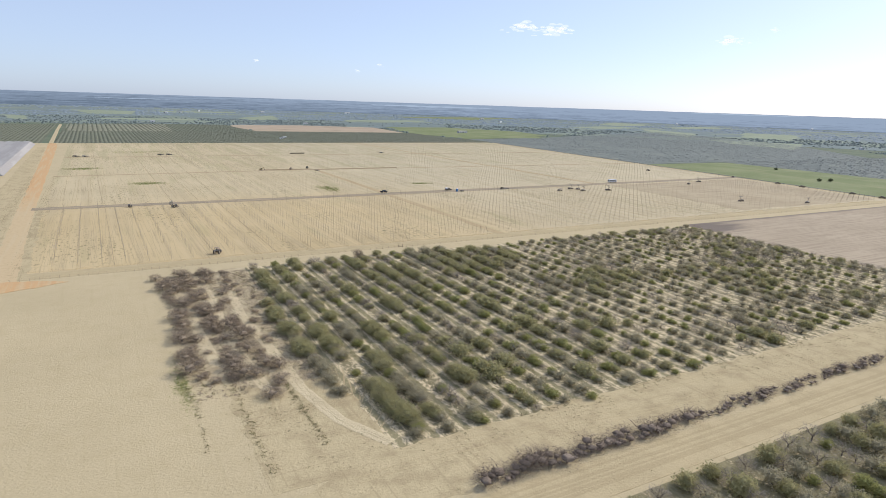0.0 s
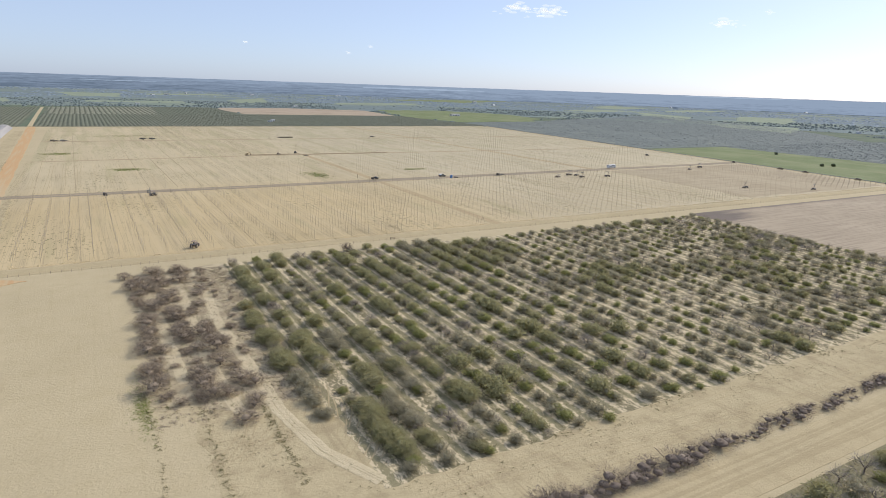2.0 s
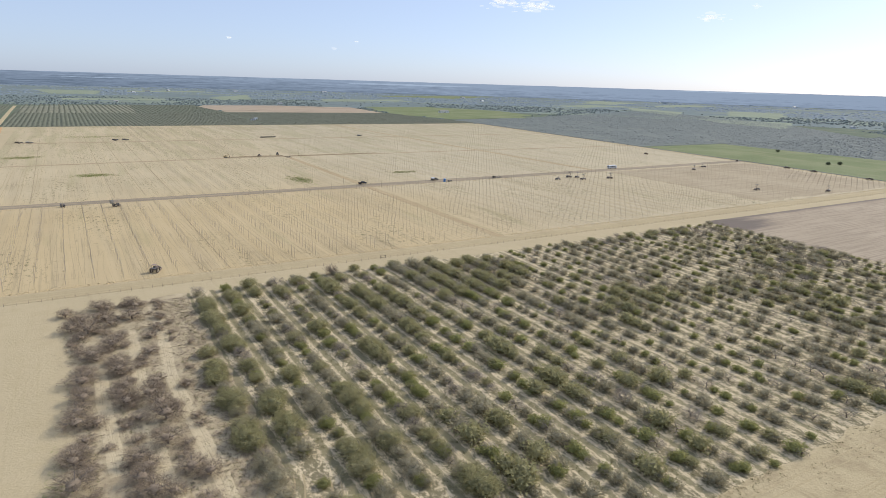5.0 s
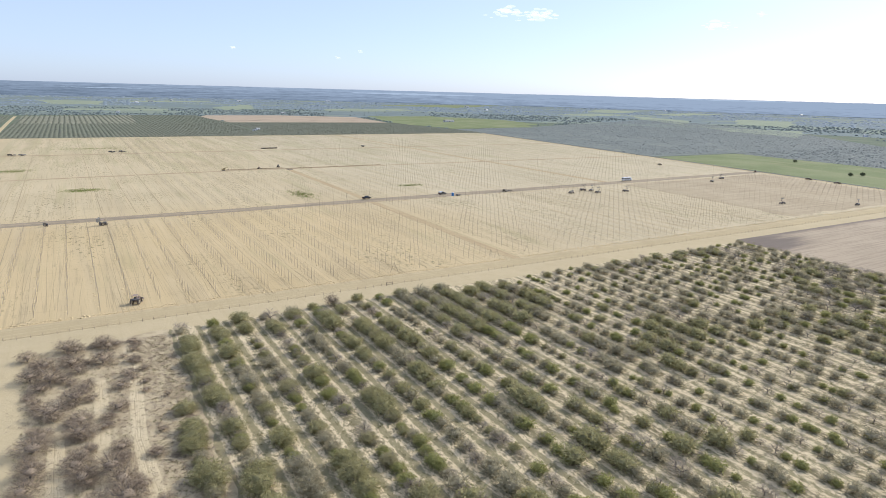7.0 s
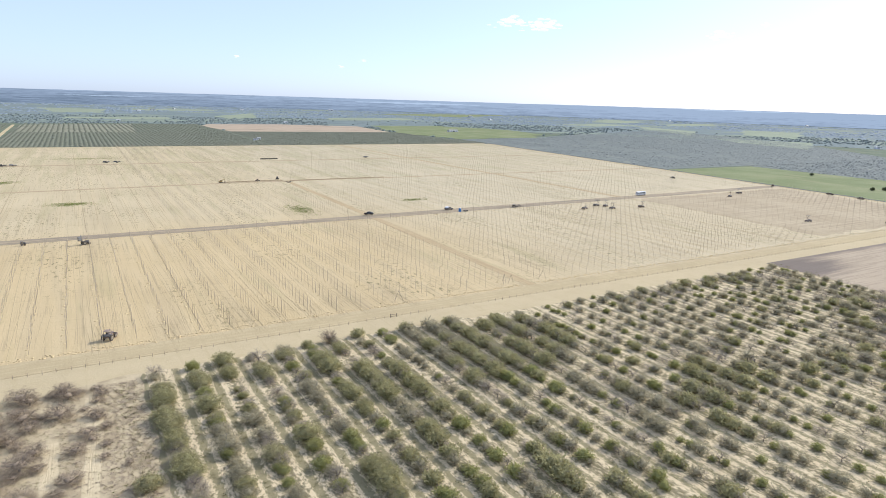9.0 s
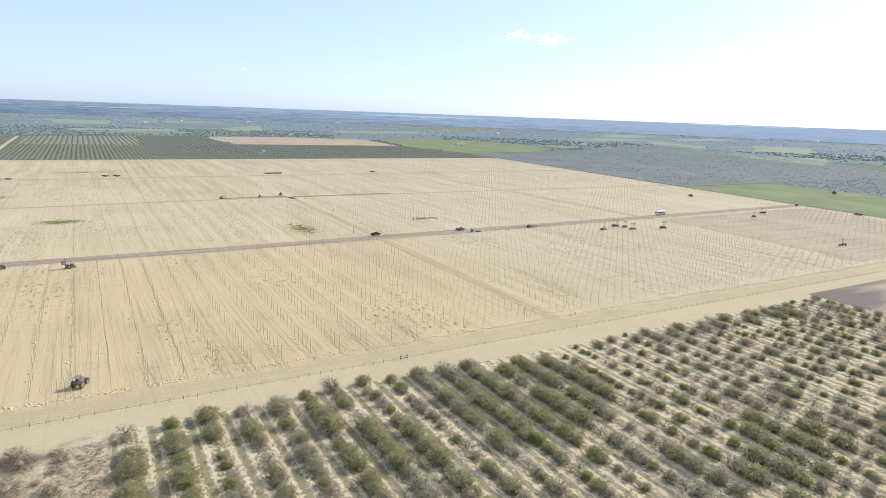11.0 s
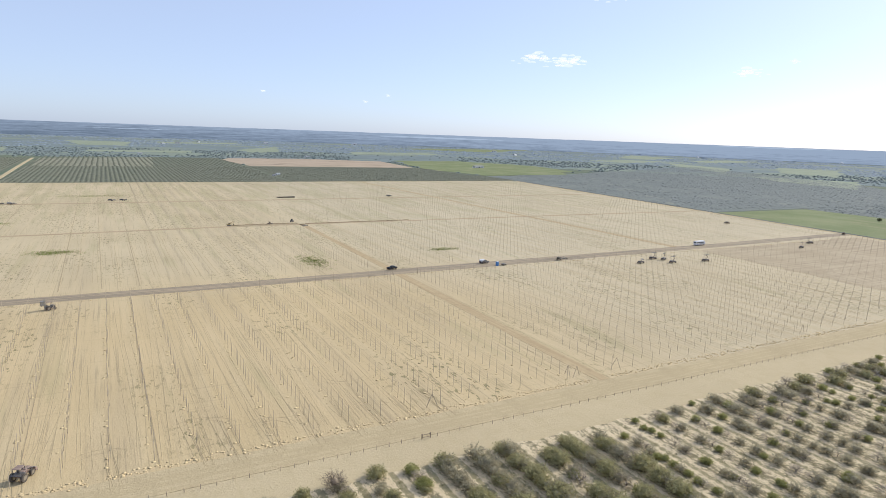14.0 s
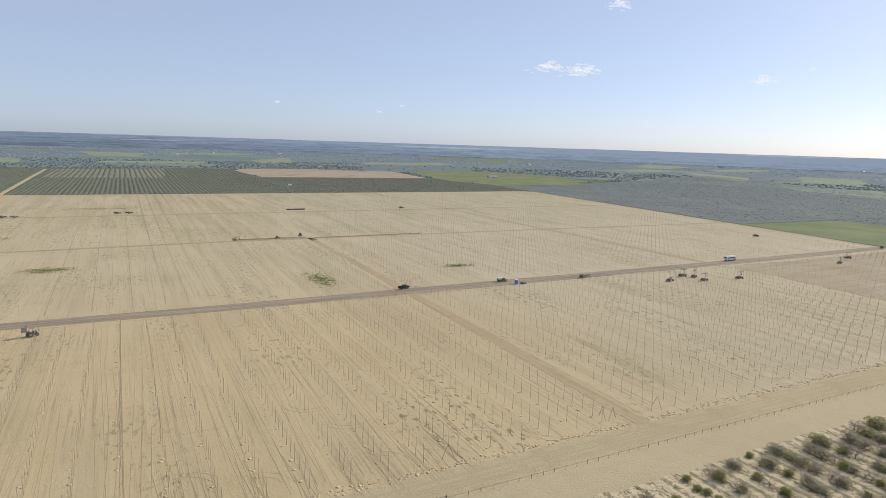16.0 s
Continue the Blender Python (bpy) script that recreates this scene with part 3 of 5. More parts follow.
def template_tree(name, kind, i):
    wood, crown = {"leafy": LEAFY, "fresh": LEAFY, "thin": THIN, "bare": BARE, "dead": DEAD}[kind][i]
    mats = {"leafy": m_leaf, "fresh": m_leaf_fresh, "thin": m_leaf_grey, "bare": m_twig, "dead": m_dead}
    return mesh_np("trunk", *wood, m_bark), mesh_np("crown", *crown, mats[kind])


TREE_MESHES = {(k, i): template_tree("tree", k, i) for k, n in (("leafy", 5), ("fresh", 5), ("thin", 4), ("bare", 5), ("dead", 5)) for i in range(n)}
TREE_LABEL = {
    "leafy": "low olive-green citrus tree in a sandy orchard row",
    "fresh": "small fresh green citrus bush in a sandy row",
    "thin": "sparse greyish citrus tree with few leaves",
    "bare": "leafless grey-brown citrus tree with tangled twigs",
    "dead": "dead brown citrus tree slumped on the sand",
}


def tree_thing(kind, i, x, y, turn, width, height, z=0.06):
    t = new({"bare": "bare_tree", "dead": "dead_tree"}.get(kind, "citrus_tree"))
    t.empty_display_size = 0.3
    t.matrix_world = Matrix.LocRotScale((x, y, z), Euler((0, 0, turn)), (width, width, height))
    trunk, crown = TREE_MESHES[kind, i]
    part("trunk", trunk, t)
    part("crown", crown, t)
    return tagged(t, TREE_LABEL[kind], "tree", "orchard trees")


ROW_X, ROW_GAP = -17.7, 7.42
# the west rows as planted, one cell for each 4 m southwards from y = 84:
# L large leafy, l leafy, f small and fresh, t thin and grey, b bare, ? low regrowth or a gap
PLANTED = (
    "????????????L?LLL?LL?LLL?ttt????????",
    "b??LL?LL?L?LL??L?l?LL?LL?t?f?LLLLLL?",
    "f?LL??L??tt??t??lL??ttt?flLLfttttl??",
    "L?L?????t?t?L????l??LLL?ttLtt??fb?t?",
    "?blL???f???Lf???????f?f?Lb?lftLL????",
    "tL??l?tt???t?f?LLL??fff?tLtLffLL????",
    "?f?LL???L?l????l?lff?t?bttLL?tL?????",
    "??l??LL?LL?ttLL????l??b??f?f?t?ff???",
    "??l??lL?LL?tL??f???b????fL?ff?lt?Lf?",
    "f??????????l?l??f?lLL???LLL??f???f??",
    "???f???tb??b??t?t????L????btb?tLfL??",
    "??f???????ff??f???????f???fLf??bf???",
    "??tt?ftt?f??f???????????Lb?L??t?????",
)


def orchard_places():
    """Rows of trees along y, with their gaps: (kind, index, x, y, turn, width, height)."""
    rng = random.Random(7)
    out = []
    sizes = {"leafy": (1.05, 1.35), "fresh": (0.55, 0.8), "thin": (0.85, 1.15), "bare": (0.75, 1.15)}

    def add(kind, x, y, w):
        h = w * rng.uniform(0.8, 1.05) if w < 0.8 else w * rng.uniform(0.7, 0.9)
        out.append((kind, rng.randrange(4), x + rng.gauss(0, 0.4), y + rng.gauss(0, 0.9), rng.uniform(0, 6.28), w, h))

    for r, cells in enumerate(PLANTED):
        x = ROW_X + ROW_GAP * (r - 1)
        for c, sign in enumerate(cells):
            y = 84 - 4 * c
            side = 0.0
            if r == 1:
                side = -1.0 if y > 35 else 1.2 if y < -28 else 0.0
            edge = y < -57 or (r == 0 and not -34 < y < 32) or (r == 1 and -28 < y < -12)
            if r >= 10 and y > 44 and sign in "?ft":
                add("leafy" if rng.random() < 0.6 else "thin", x, y, rng.uniform(0.9, 1.25))
                add("leafy" if rng.random() < 0.4 else "thin", x, y - 2, rng.uniform(0.7, 1.1))
            elif sign == "?":
                if edge or rng.random() > 0.9:
                    continue
                kind = rng.choices(("leafy", "fresh", "thin", "bare"), (0.25, 0.2, 0.35, 0.2))[0]
                add(kind, x + side, y, rng.uniform(0.45, 0.95))
                add(rng.choice(("fresh", "thin", "bare", "thin")), x + side, y - 2, rng.uniform(0.4, 0.75))
            else:
                kind = {"L": "leafy", "l": "leafy", "f": "fresh", "t": "thin", "b": "bare"}[sign]
                lo, hi = sizes[kind] if sign != "l" else (0.75, 0.95)
                add(kind, x + side, y, rng.uniform(lo, hi))
                after = cells[c + 1:c + 2]
                if after == sign and sign in "Lt":
                    add(kind, x + side, y - 2, rng.uniform(lo, hi) * 0.95)
                elif not edge:
                    add(rng.choice(("thin", "bare", kind)), x + side, y - 2, rng.uniform(0.45, 0.85))
    for i in range(len(PLANTED) - 1, 34):
        x = ROW_X + ROW_GAP * i
        y = 83 - rng.uniform(0, 4)
        while y > -56.5:
            thick = noise.noise(Vector((x * 0.022, y * 0.03, 2))) + (0.5 if i < 15 and y > 44 else 0.0)
            mix = (0.34, 0.10, 0.32, 0.20) if i < 15 and y > 44 else (0.12, 0.14, 0.42, 0.28) if thick > 0.1 else (0.03, 0.34, 0.30, 0.21)
            kind = rng.choices(("leafy", "fresh", "thin", "bare", None), (*mix, 1 - sum(mix)))[0]
            if kind:
                lo, hi = sizes[kind]
                add(kind, x, y, rng.uniform(lo, hi) * (1.0 if thick > 0.4 else 0.88 if thick > 0.1 else 0.7))
            y -= rng.uniform(1.7, 2.8)
    out.append(("dead", 0, 25.8, 85.2, 0.4, 1.05, 1.1))
    # the second block, south of the lane
    for i in range(28):
        x = 3.06 + 7.42 * i
        y = -93 - rng.uniform(0, 2)
        while y > -150:
            kind = rng.choices(("leafy", "fresh", "thin", "bare", None), (0.27, 0.14, 0.31, 0.23, 0.05))[0]
            if kind:
                w = {"leafy": 1.1, "fresh": 0.75, "thin": 1.0, "bare": 1.0}[kind] * rng.uniform(0.8, 1.15)
                out.append((kind, rng.randrange(4), x + rng.uniform(-0.5, 0.5), y, rng.uniform(0, 6.28), w, w * rng.uniform(0.85, 1.05)))
            y -= rng.uniform(2.4, 3.4)
    # the dying block at the west end
    for x0, y0, y1 in ((-51.8, 79, -16), (-44.2, 82, -19), (-36.6, 82, -26), (-30.4, 80, 44)):
        y = y0
        while y > y1:
            if rng.random() < 0.86:
                w = rng.choice((0.7, 0.95, 1.2, 1.5)) * rng.uniform(0.85, 1.1) if x0 < -33 else rng.uniform(0.4, 0.8)
                out.append(("dead", rng.randrange(5), x0 + rng.gauss(0, 1.6), y + rng.gauss(0, 0.8), rng.uniform(0, 6.28), w, w * rng.uniform(0.45, 0.75)))
            y -= rng.uniform(2.6, 5.0)
    for _ in range(26):
        w = rng.uniform(0.35, 0.8)
        out.append(("dead", rng.randrange(5), rng.uniform(-54, -28), rng.uniform(-22, 82), rng.uniform(0, 6.28), w, w * rng.uniform(0.4, 0.7)))
    return out


def plant_orchards():
    rest = {"leafy": [], "fresh": [], "thin": [], "bare": []}
    count = {"leafy": 0, "fresh": 0, "thin": 0, "bare": 0, "dead": 0}
    for kind, i, x, y, a, w, h in orchard_places():
        near = kind == "dead" or (-60 < x < 58 and (y > -60 or x < 40) and w > 0.42)
        total = count[kind] if kind in ("bare", "dead") else count["leafy"] + count["fresh"] + count["thin"]
        if kind == "dead" or (near and total < 295):
            count[kind] += 1
            tree_thing(kind, i, x, y, a, w, h)
        else:
            rest[kind].append((x, y, 0.06, a, w, h, i))
    for kind in ("leafy", "fresh"):
        close = [p for p in rest[kind] if p[0] < 125 and (p[1] < -88 or p[1] > 22)]
        rest[kind] = [p for p in rest[kind] if not (p[0] < 125 and (p[1] < -88 or p[1] > 22))]
        stuff("dense_" + kind + "_trees", scattered([c for _, c in LEAFY_MID], close), m_leaf if kind == "leafy" else m_leaf_fresh, TREE_LABEL[kind], "trees")
        stuff("dense_" + kind + "_trunks", scattered([t for t, _ in LEAFY_MID], close), m_bark, "grey trunks and limbs of the orchard trees", "trunks")
    sets = {"leafy": LEAFY_FAR, "fresh": LEAFY_FAR, "thin": THIN_FAR, "bare": BARE_FAR}
    mats = {"leafy": m_leaf, "fresh": m_leaf_fresh, "thin": m_leaf_grey, "bare": m_twig}
    names = {"leafy": "olive_green_trees", "fresh": "small_green_bushes", "thin": "sparse_grey_trees", "bare": "leafless_trees"}
    trunks = []
    for kind, places in rest.items():
        stuff(names[kind], scattered([c for _, c in sets[kind]], places), mats[kind], TREE_LABEL[kind], "trees")
        trunks.append(scattered([t for t, _ in sets[kind]], places))
    stuff("tree_trunks", joined(trunks), m_bark, "grey trunks and limbs of the orchard trees", "trunks")


plant_orchards()


def weeds_and_litter():
    """Low weeds and litter tufts along the rows."""
    rng = random.Random(21)
    tufts = [sprays(random.Random(90 + q), 10, 0.5, 0.32, 0.30, 0.09, 3) for q in range(5)]
    places = []
    for _ in range(10000):
        i = rng.randrange(34)
        x = ROW_X + ROW_GAP * (i + 0.5) + rng.gauss(0, 0.38 if i < 9 else 0.6)
        if rng.random() < 0.5:
            x += ROW_GAP / 2 + rng.gauss(0, 1.1)
        w = rng.uniform(0.4, 1.3)
        places.append((x, rng.uniform(-58, 84), 0.06, rng.uniform(0, 6.28), w, w * 0.6, rng.randrange(4)))
    for _ in range(900):
        w = rng.uniform(0.5, 1.3)
        places.append((rng.uniform(0, 110), -rng.uniform(91, 130), 0.06, rng.uniform(0, 6.28), w, w * 0.6, rng.randrange(4)))
    for x0, y0, y1, n in ((-55, -15, -46, 90), (-46, -18, -58, 170), (-34.5, -22, -52, 260), (-40, -16, -40, 40)):
        for _ in range(n):
            w = rng.uniform(0.35, 0.9)
            places.append((x0 + rng.gauss(0, 0.5), rng.uniform(y1, y0), 0.06, rng.uniform(0, 6.28), w, w * 0.5, rng.randrange(4)))
    for _ in range(3200):
        w = rng.uniform(0.3, 1.0)
        places.append((rng.choice((-51, -43.5, -37, -30, -26, -24)) + rng.gauss(0, 1.5), rng.uniform(-22, 82), 0.07, rng.uniform(0, 6.28), w, w * 0.5, rng.randrange(4)))
    for _ in range(2600):
        w = rng.uniform(0.25, 0.8)
        x = rng.uniform(-50, 200)
        y = -58.5 - rng.expovariate(0.3) if x > -20 else rng.uniform(-62, -15)
        if noise.noise(Vector((x * 0.13, y * 0.13, 5))) < 0.0:
            continue
        places.append((x, y, 0.08, rng.uniform(0, 6.28), w, w * 0.5, rng.randrange(4)))
    for _ in range(1500):
        w = rng.uniform(0.3, 1.0)
        places.append((rng.choice((-97.5, -113)) + rng.gauss(0, 1.8), rng.uniform(98, 420), 0.06, rng.uniform(0, 6.28), w, w * 0.5, rng.randrange(4)))
    stuff("low_weeds", scattered(tufts, places), m_weed, "low dry weeds and leaf litter on sand", "weeds")
    dead = []
    for _ in range(6000):
        w = rng.uniform(0.4, 1.2)
        dead.append((rng.choice((-51.5, -44.2, -36.6, -30, -26, -24)) + rng.gauss(0, 1.7), rng.uniform(-24, 83), 0.07, rng.uniform(0, 6.28), w, w * 0.35, rng.randrange(5)))
    for _ in range(3000):
        w = rng.uniform(0.5, 1.2)
        dead.append((ROW_X + ROW_GAP * rng.randrange(34) + rng.gauss(0, 1.6), rng.uniform(-57, 83), 0.07, rng.uniform(0, 6.28), w, w * 0.4, rng.randrange(5)))
    stuff("fallen_twigs", scattered(tufts, dead), m_dead, "fallen brown twigs on sand under dead trees", "litter")
    grassy = []
    for cx, cy, sx, sy, n in ((-56, -13, 1.9, 11, 900), (84, 293, 7, 14, 520), (-36, 355, 11, 6, 480), (167, 302, 11, 4, 260), (-80, 468, 14, 8, 420), (-20, 640, 30, 8, 300)):
        for _ in range(n):
            w = rng.uniform(0.25, 0.7) if cx == -56 else rng.uniform(0.7, 1.9)
            grassy.append((cx + rng.gauss(0, sx * 0.5), cy + rng.gauss(0, sy * 0.6), 0.06, rng.uniform(0, 6.28), w, w * 0.4, rng.randrange(4)))
    stuff("green_weeds", scattered(tufts, grassy), m_weed_green, "patches of fresh green weeds on sand", "weeds")


weeds_and_litter()


def brush_row():
    """The windrow of dead brush south of the orchard."""
    rng = random.Random(33)
    places, x = [], -14.0
    while x < 260:
        big = 1.3 if x < 42 else 0.85
        w = rng.choice((0.5, 0.7, 0.9, 1.05, 1.2)) * rng.uniform(0.85, 1.1) * big * (1.0 if not 44 < x < 50 else 0.8)
        places.append((x, -76.4 + rng.uniform(-1.6, 1.6), 0.05, rng.uniform(0, 6.28), w, w * rng.uniform(0.35, 0.75), rng.randrange(5)))
        x += rng.uniform(0.6, 1.3)
    stuff("brush_row", joined([scattered([t for _, t in BRUSH], places), scattered([t for t, _ in BRUSH], places)]), m_brush, "long windrow of dead brown brush beside the lane", "brush")


brush_row()


# ---- far groves and woods ----
def lump(seed, rough=0.25, m=7, rings=((0.62, 0.8), (1.0, 0.42), (0.82, 0.0))):
    """A low rounded crown with an uneven outline."""
    rng = random.Random(seed)
    v = [(0, 0, 1.0 + rng.uniform(-rough, rough) * 0.5)]
    for k, (r, z) in enumerate(rings):
        for i in range(m):
            a = 2 * math.pi * (i + 0.5 * k + rng.uniform(-0.2, 0.2)) / m
            q = r * (1 + rng.uniform(-rough, rough))
            v.append((q * math.cos(a), q * math.sin(a), max(0.0, z + (rng.uniform(-rough, rough) * 0.5 if k < len(rings) - 1 else 0))))
    f = [(0, 1 + i, 1 + (i + 1) % m) for i in range(m)]
    for k in range(len(rings) - 1):
        for i in range(m):
            a, b = 1 + k * m, 1 + (k + 1) * m
            f += [(a + i, b + i, a + (i + 1) % m), (b + i, b + (i + 1) % m, a + (i + 1) % m)]
    return np.array(v, dtype=float), np.array(f)


LUMPS = [lump(200 + i) for i in range(8)]
FLAT_LUMPS = [lump(260 + i, 0.3, 5, ((0.55, 0.85), (1.0, 0.0))) for i in range(8)]
SMALL_LUMPS = [lump(240 + i, 0.3, 5, ((0.85, 0.62), (0.95, 0.0))) for i in range(8)]


def inside(x, y, outline):
    hit, n = False, len(outline)
    for i in range(n):
        (x0, y0), (x1, y1) = outline[i], outline[(i + 1) % n]
        if (y0 > y) != (y1 > y) and x < (x1 - x0) * (y - y0) / (y1 - y0) + x0:
            hit = not hit
    return hit


def groves():
    rng = random.Random(44)
    rows = []
    for x0, x1, y0, y1, gap in ((-112, 560, 795, 1090, 0.03), (-108, 205, 1090, 1400, 0.10), (-420, -130, 795, 1330, 0.06)):
        x = x0
        while x < x1:
            y = y0
            while y < y1:
                diag = abs((x - 205) - 0.02 * (y - 792)) < 3.5
                if rng.random() > gap and not diag and not (x > 540 and y > 900):
                    w = rng.uniform(2.2, 3.1)
                    rows.append((x + rng.uniform(-0.7, 0.7), y, 0.1, rng.uniform(0, 6.28), w if y < 1080 else w * 0.8, rng.uniform(0.5, 0.85), rng.randrange(8)))
                y += rng.uniform(4.2, 5.6)
            x += 5.2 if y0 < 1000 else 8.0
    stuff("citrus_grove", scattered(FLAT_LUMPS, rows), m_grove, "dense dark green citrus grove in straight rows", "grove", True)
    east_rows = []
    outline = [(538, 410), (700, 400), (1050, 400), (1300, 700), (1500, 1250), (780, 925), (563, 885), (558, 700)]
    x = 538
    while x < 1500:
        y = 400
        while y < 1250:
            if inside(x, y, outline):
                thin = noise.noise(Vector((x * 0.012, y * 0.012, 3))) > 0.02 and x < 800
                if rng.random() > (0.55 if thin else 0.08):
                    w = rng.uniform(1.9, 3.2)
                    east_rows.append((x + rng.uniform(-1.2, 1.2), y, 0.1, rng.uniform(0, 6.28), w, w * rng.uniform(0.10, 0.18), rng.randrange(8)))
            y += rng.uniform(4.6, 6.6)
        x += 7.0
    x = 690
    while x < 1100:
        y = 100
        while y < 400:
            if rng.random() > 0.3:
                w = rng.uniform(1.8, 2.8)
                east_rows.append((x, y, 0.1, rng.uniform(0, 6.28), w, rng.uniform(0.4, 0.7), rng.randrange(8)))
            y += rng.uniform(3, 4.5)
        x += 8.0
    stuff("scrubby_grove", scattered(FLAT_LUMPS, east_rows), m_scrub_leaf, "scrubby dark citrus grove with pale gaps", "grove", True)


groves()


def weedy_bank():
    """The overgrown bank beside the ditch on the field's east edge."""
    rng = random.Random(47)
    places = []
    y = 100.0
    while y < 784:
        w = rng.uniform(0.9, 1.5)
        places.append((east(y) + 9.0 + rng.uniform(-0.6, 0.6), y, 0.05, rng.uniform(0, 6.28), w, rng.uniform(0.25, 0.6), rng.randrange(8)))
        y += rng.uniform(1.2, 2.2)
    stuff("weedy_bank", scattered(FLAT_LUMPS, places), m_scrub_leaf, "low weedy bank along the edge of the sand field", "bank", True)


weedy_bank()


def woods():
    rng = random.Random(55)
    near, far = [], []
    outlines = list(PASTURES.values()) + [
        [(202, 1337), (219, 1122), (532, 1102), (560, 1340), (395, 1420), (228, 1405)],
        [(-420, 780), (560, 780), (540, 1110), (215, 1120), (205, 1425), (-420, 1335)],
        [(500, 90), (1050, 90), (1300, 700), (1500, 1260), (780, 935), (560, 900)]]
    for _ in range(30000):
        d = 950 * (3400 / 950) ** rng.random()
        a = radians(rng.uniform(-22, 88))
        x, y = d * math.sin(a), d * math.cos(a)
        open_land = noise.noise(Vector((x * 0.0022, y * 0.0042, 7))) > 0.16
        if open_land and rng.random() < 0.95:
            continue
        if any(inside(x, y, o) for o in outlines):
            continue
        if d < 1900:
            w = rng.uniform(2.0, 4.6)
            near.append((x, y, 0, rng.uniform(0, 6.28), w, w * rng.uniform(0.4, 0.75), rng.randrange(8)))
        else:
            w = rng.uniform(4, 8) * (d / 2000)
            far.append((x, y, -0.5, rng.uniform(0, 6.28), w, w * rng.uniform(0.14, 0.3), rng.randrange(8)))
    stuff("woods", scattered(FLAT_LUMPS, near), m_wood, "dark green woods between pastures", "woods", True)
    stuff("distant_woods", scattered(FLAT_LUMPS, far), m_wood_far, "distant woods tinted haze-blue reaching to the horizon", "woods", True)


woods()


# ---- posts and fence ----
def post_mesh(w, h):
    a = w / 2
    v = [(-a, -a, -0.2), (a, -a, -0.2), (a, a, -0.2), (-a, a, -0.2), (-a * 0.8, -a * 0.8, h), (a * 0.8, -a * 0.8, h), (a * 0.8, a * 0.8, h), (-a * 0.8, a * 0.8, h)]
    q = [(0, 1, 5, 4), (1, 2, 6, 5), (2, 3, 7, 6), (3, 0, 4, 7), (4, 5, 6, 7)]
    return np.array(v), np.array([t for a, b, c, d in q for t in ((a, b, c), (a, c, d))])


def support_posts():
    rng = random.Random(66)
    post = post_mesh(0.085, 4.3)
    single = mesh_np("post", *post, m_post)
    rest, n = [], 0
    xs = [104.1 - 8.3 * k for k in range(25)] + [121.3 + 8.1 * k for k in range(52)]
    for x in xs:
        for y0, y1 in ((110.8, 247), (267, 410), (427, 577), (590, 778)):
            y = y0
            while y < y1:
                if x < east(y) - 4 and (x > -95 if y < 250 else x > 12 or y == y0) and not (y < 250 and 318 < x < 430 and int(x) % 3) and rng.random() < 0.97:
                    dx, dy = rng.gauss(0, 0.12), rng.gauss(0, 0.12)
                    if 20 < x < 150 and y < 176 and n < 298:
                        ob = new("post", single)
                        ob.matrix_world = pose(x + dx, y + dy, 0.05, rng.gauss(0, 1.2), rng.gauss(0, 1.2), rng.uniform(0, 90))
                        tagged(ob, "tall thin weathered wooden post standing in sand", "post", "posts of the field structure")
                        n += 1
                    else:
                        rest.append((x + dx, y + dy, 0.05, rng.uniform(0, 1.5), 0.9 if y < 250 else 0.6, rng.uniform(0.84, 1.04), 0))
                y += 3.95
    stuff("support_posts", scattered([post], rest), m_post, "many tall thin wooden posts in straight rows on sand", "posts")


support_posts()


def fence():
    rng = random.Random(77)
    f = tagged(new("fence"), "low wire fence on short dark wooden posts", "fence")
    single = mesh_np("post", *post_mesh(0.1, 0.98), m_fence)
    for k in range(199):
        x = -99.0 + 3.0 * k
        if 49.0 < x < 52.8:
            continue
        p = part("post", single, f)
        p.matrix_world = pose(x + rng.gauss(0, 0.06), 96.0 + rng.gauss(0, 0.05), 0.03, rng.gauss(0, 2), rng.gauss(0, 2), rng.uniform(0, 90))
    for z in (0.35, 0.65, 0.95):
        part("wire", mesh_np("wire", *tube([(-99, 96.0, z), (495, 96.0, z)], 0.0015, 0.0015, 3), m_fence), f)


fence()


def clod_berm():
    """Turned clods along the field's south edge and the road."""
    rng = random.Random(88)
    places = []
    for _ in range(3000):
        x = rng.uniform(-95, 480)
        if 110 < x < 118:
            continue
        s = rng.uniform(0.06, 0.3) * rng.choice((0.6, 1.0, 1.2))
        places.append((x, 107.4 + rng.gauss(0, 0.75), 0.03, rng.uniform(0, 6.28), s * 1.4, s * 0.55, rng.randrange(8)))
    for _ in range(900):
        x = rng.uniform(-90, 480)
        s = rng.uniform(0.08, 0.28)
        places.append((x, 247.6 + rng.gauss(0, 0.6), 0.03, rng.uniform(0, 6.28), s * 1.3, s * 0.8, rng.randrange(8)))
    stuff("sand_clods", scattered(SMALL_LUMPS, places), m_clod, "rows of turned yellow sand clods along the field edges", "clods")


clod_berm()


# ---- ruts and tracks pressed into the sand ----
m_rut = sand_material("pressed_sand", (0.465, 0.372, 0.222), (0.39, 0.31, 0.182), 0.6, 0.0)
m_mound = sand_material("loose_light_sand", (0.60, 0.47, 0.265), (0.56, 0.44, 0.25), 0.5, 0.0)
m_bright = sand_material("bright_churned_sand", (0.62, 0.515, 0.335), (0.47, 0.38, 0.235), 0.7, 0.0)
m_faint = sand_material("faint_track_sand", (0.485, 0.39, 0.232), (0.46, 0.37, 0.22), 0.6, 0.0)


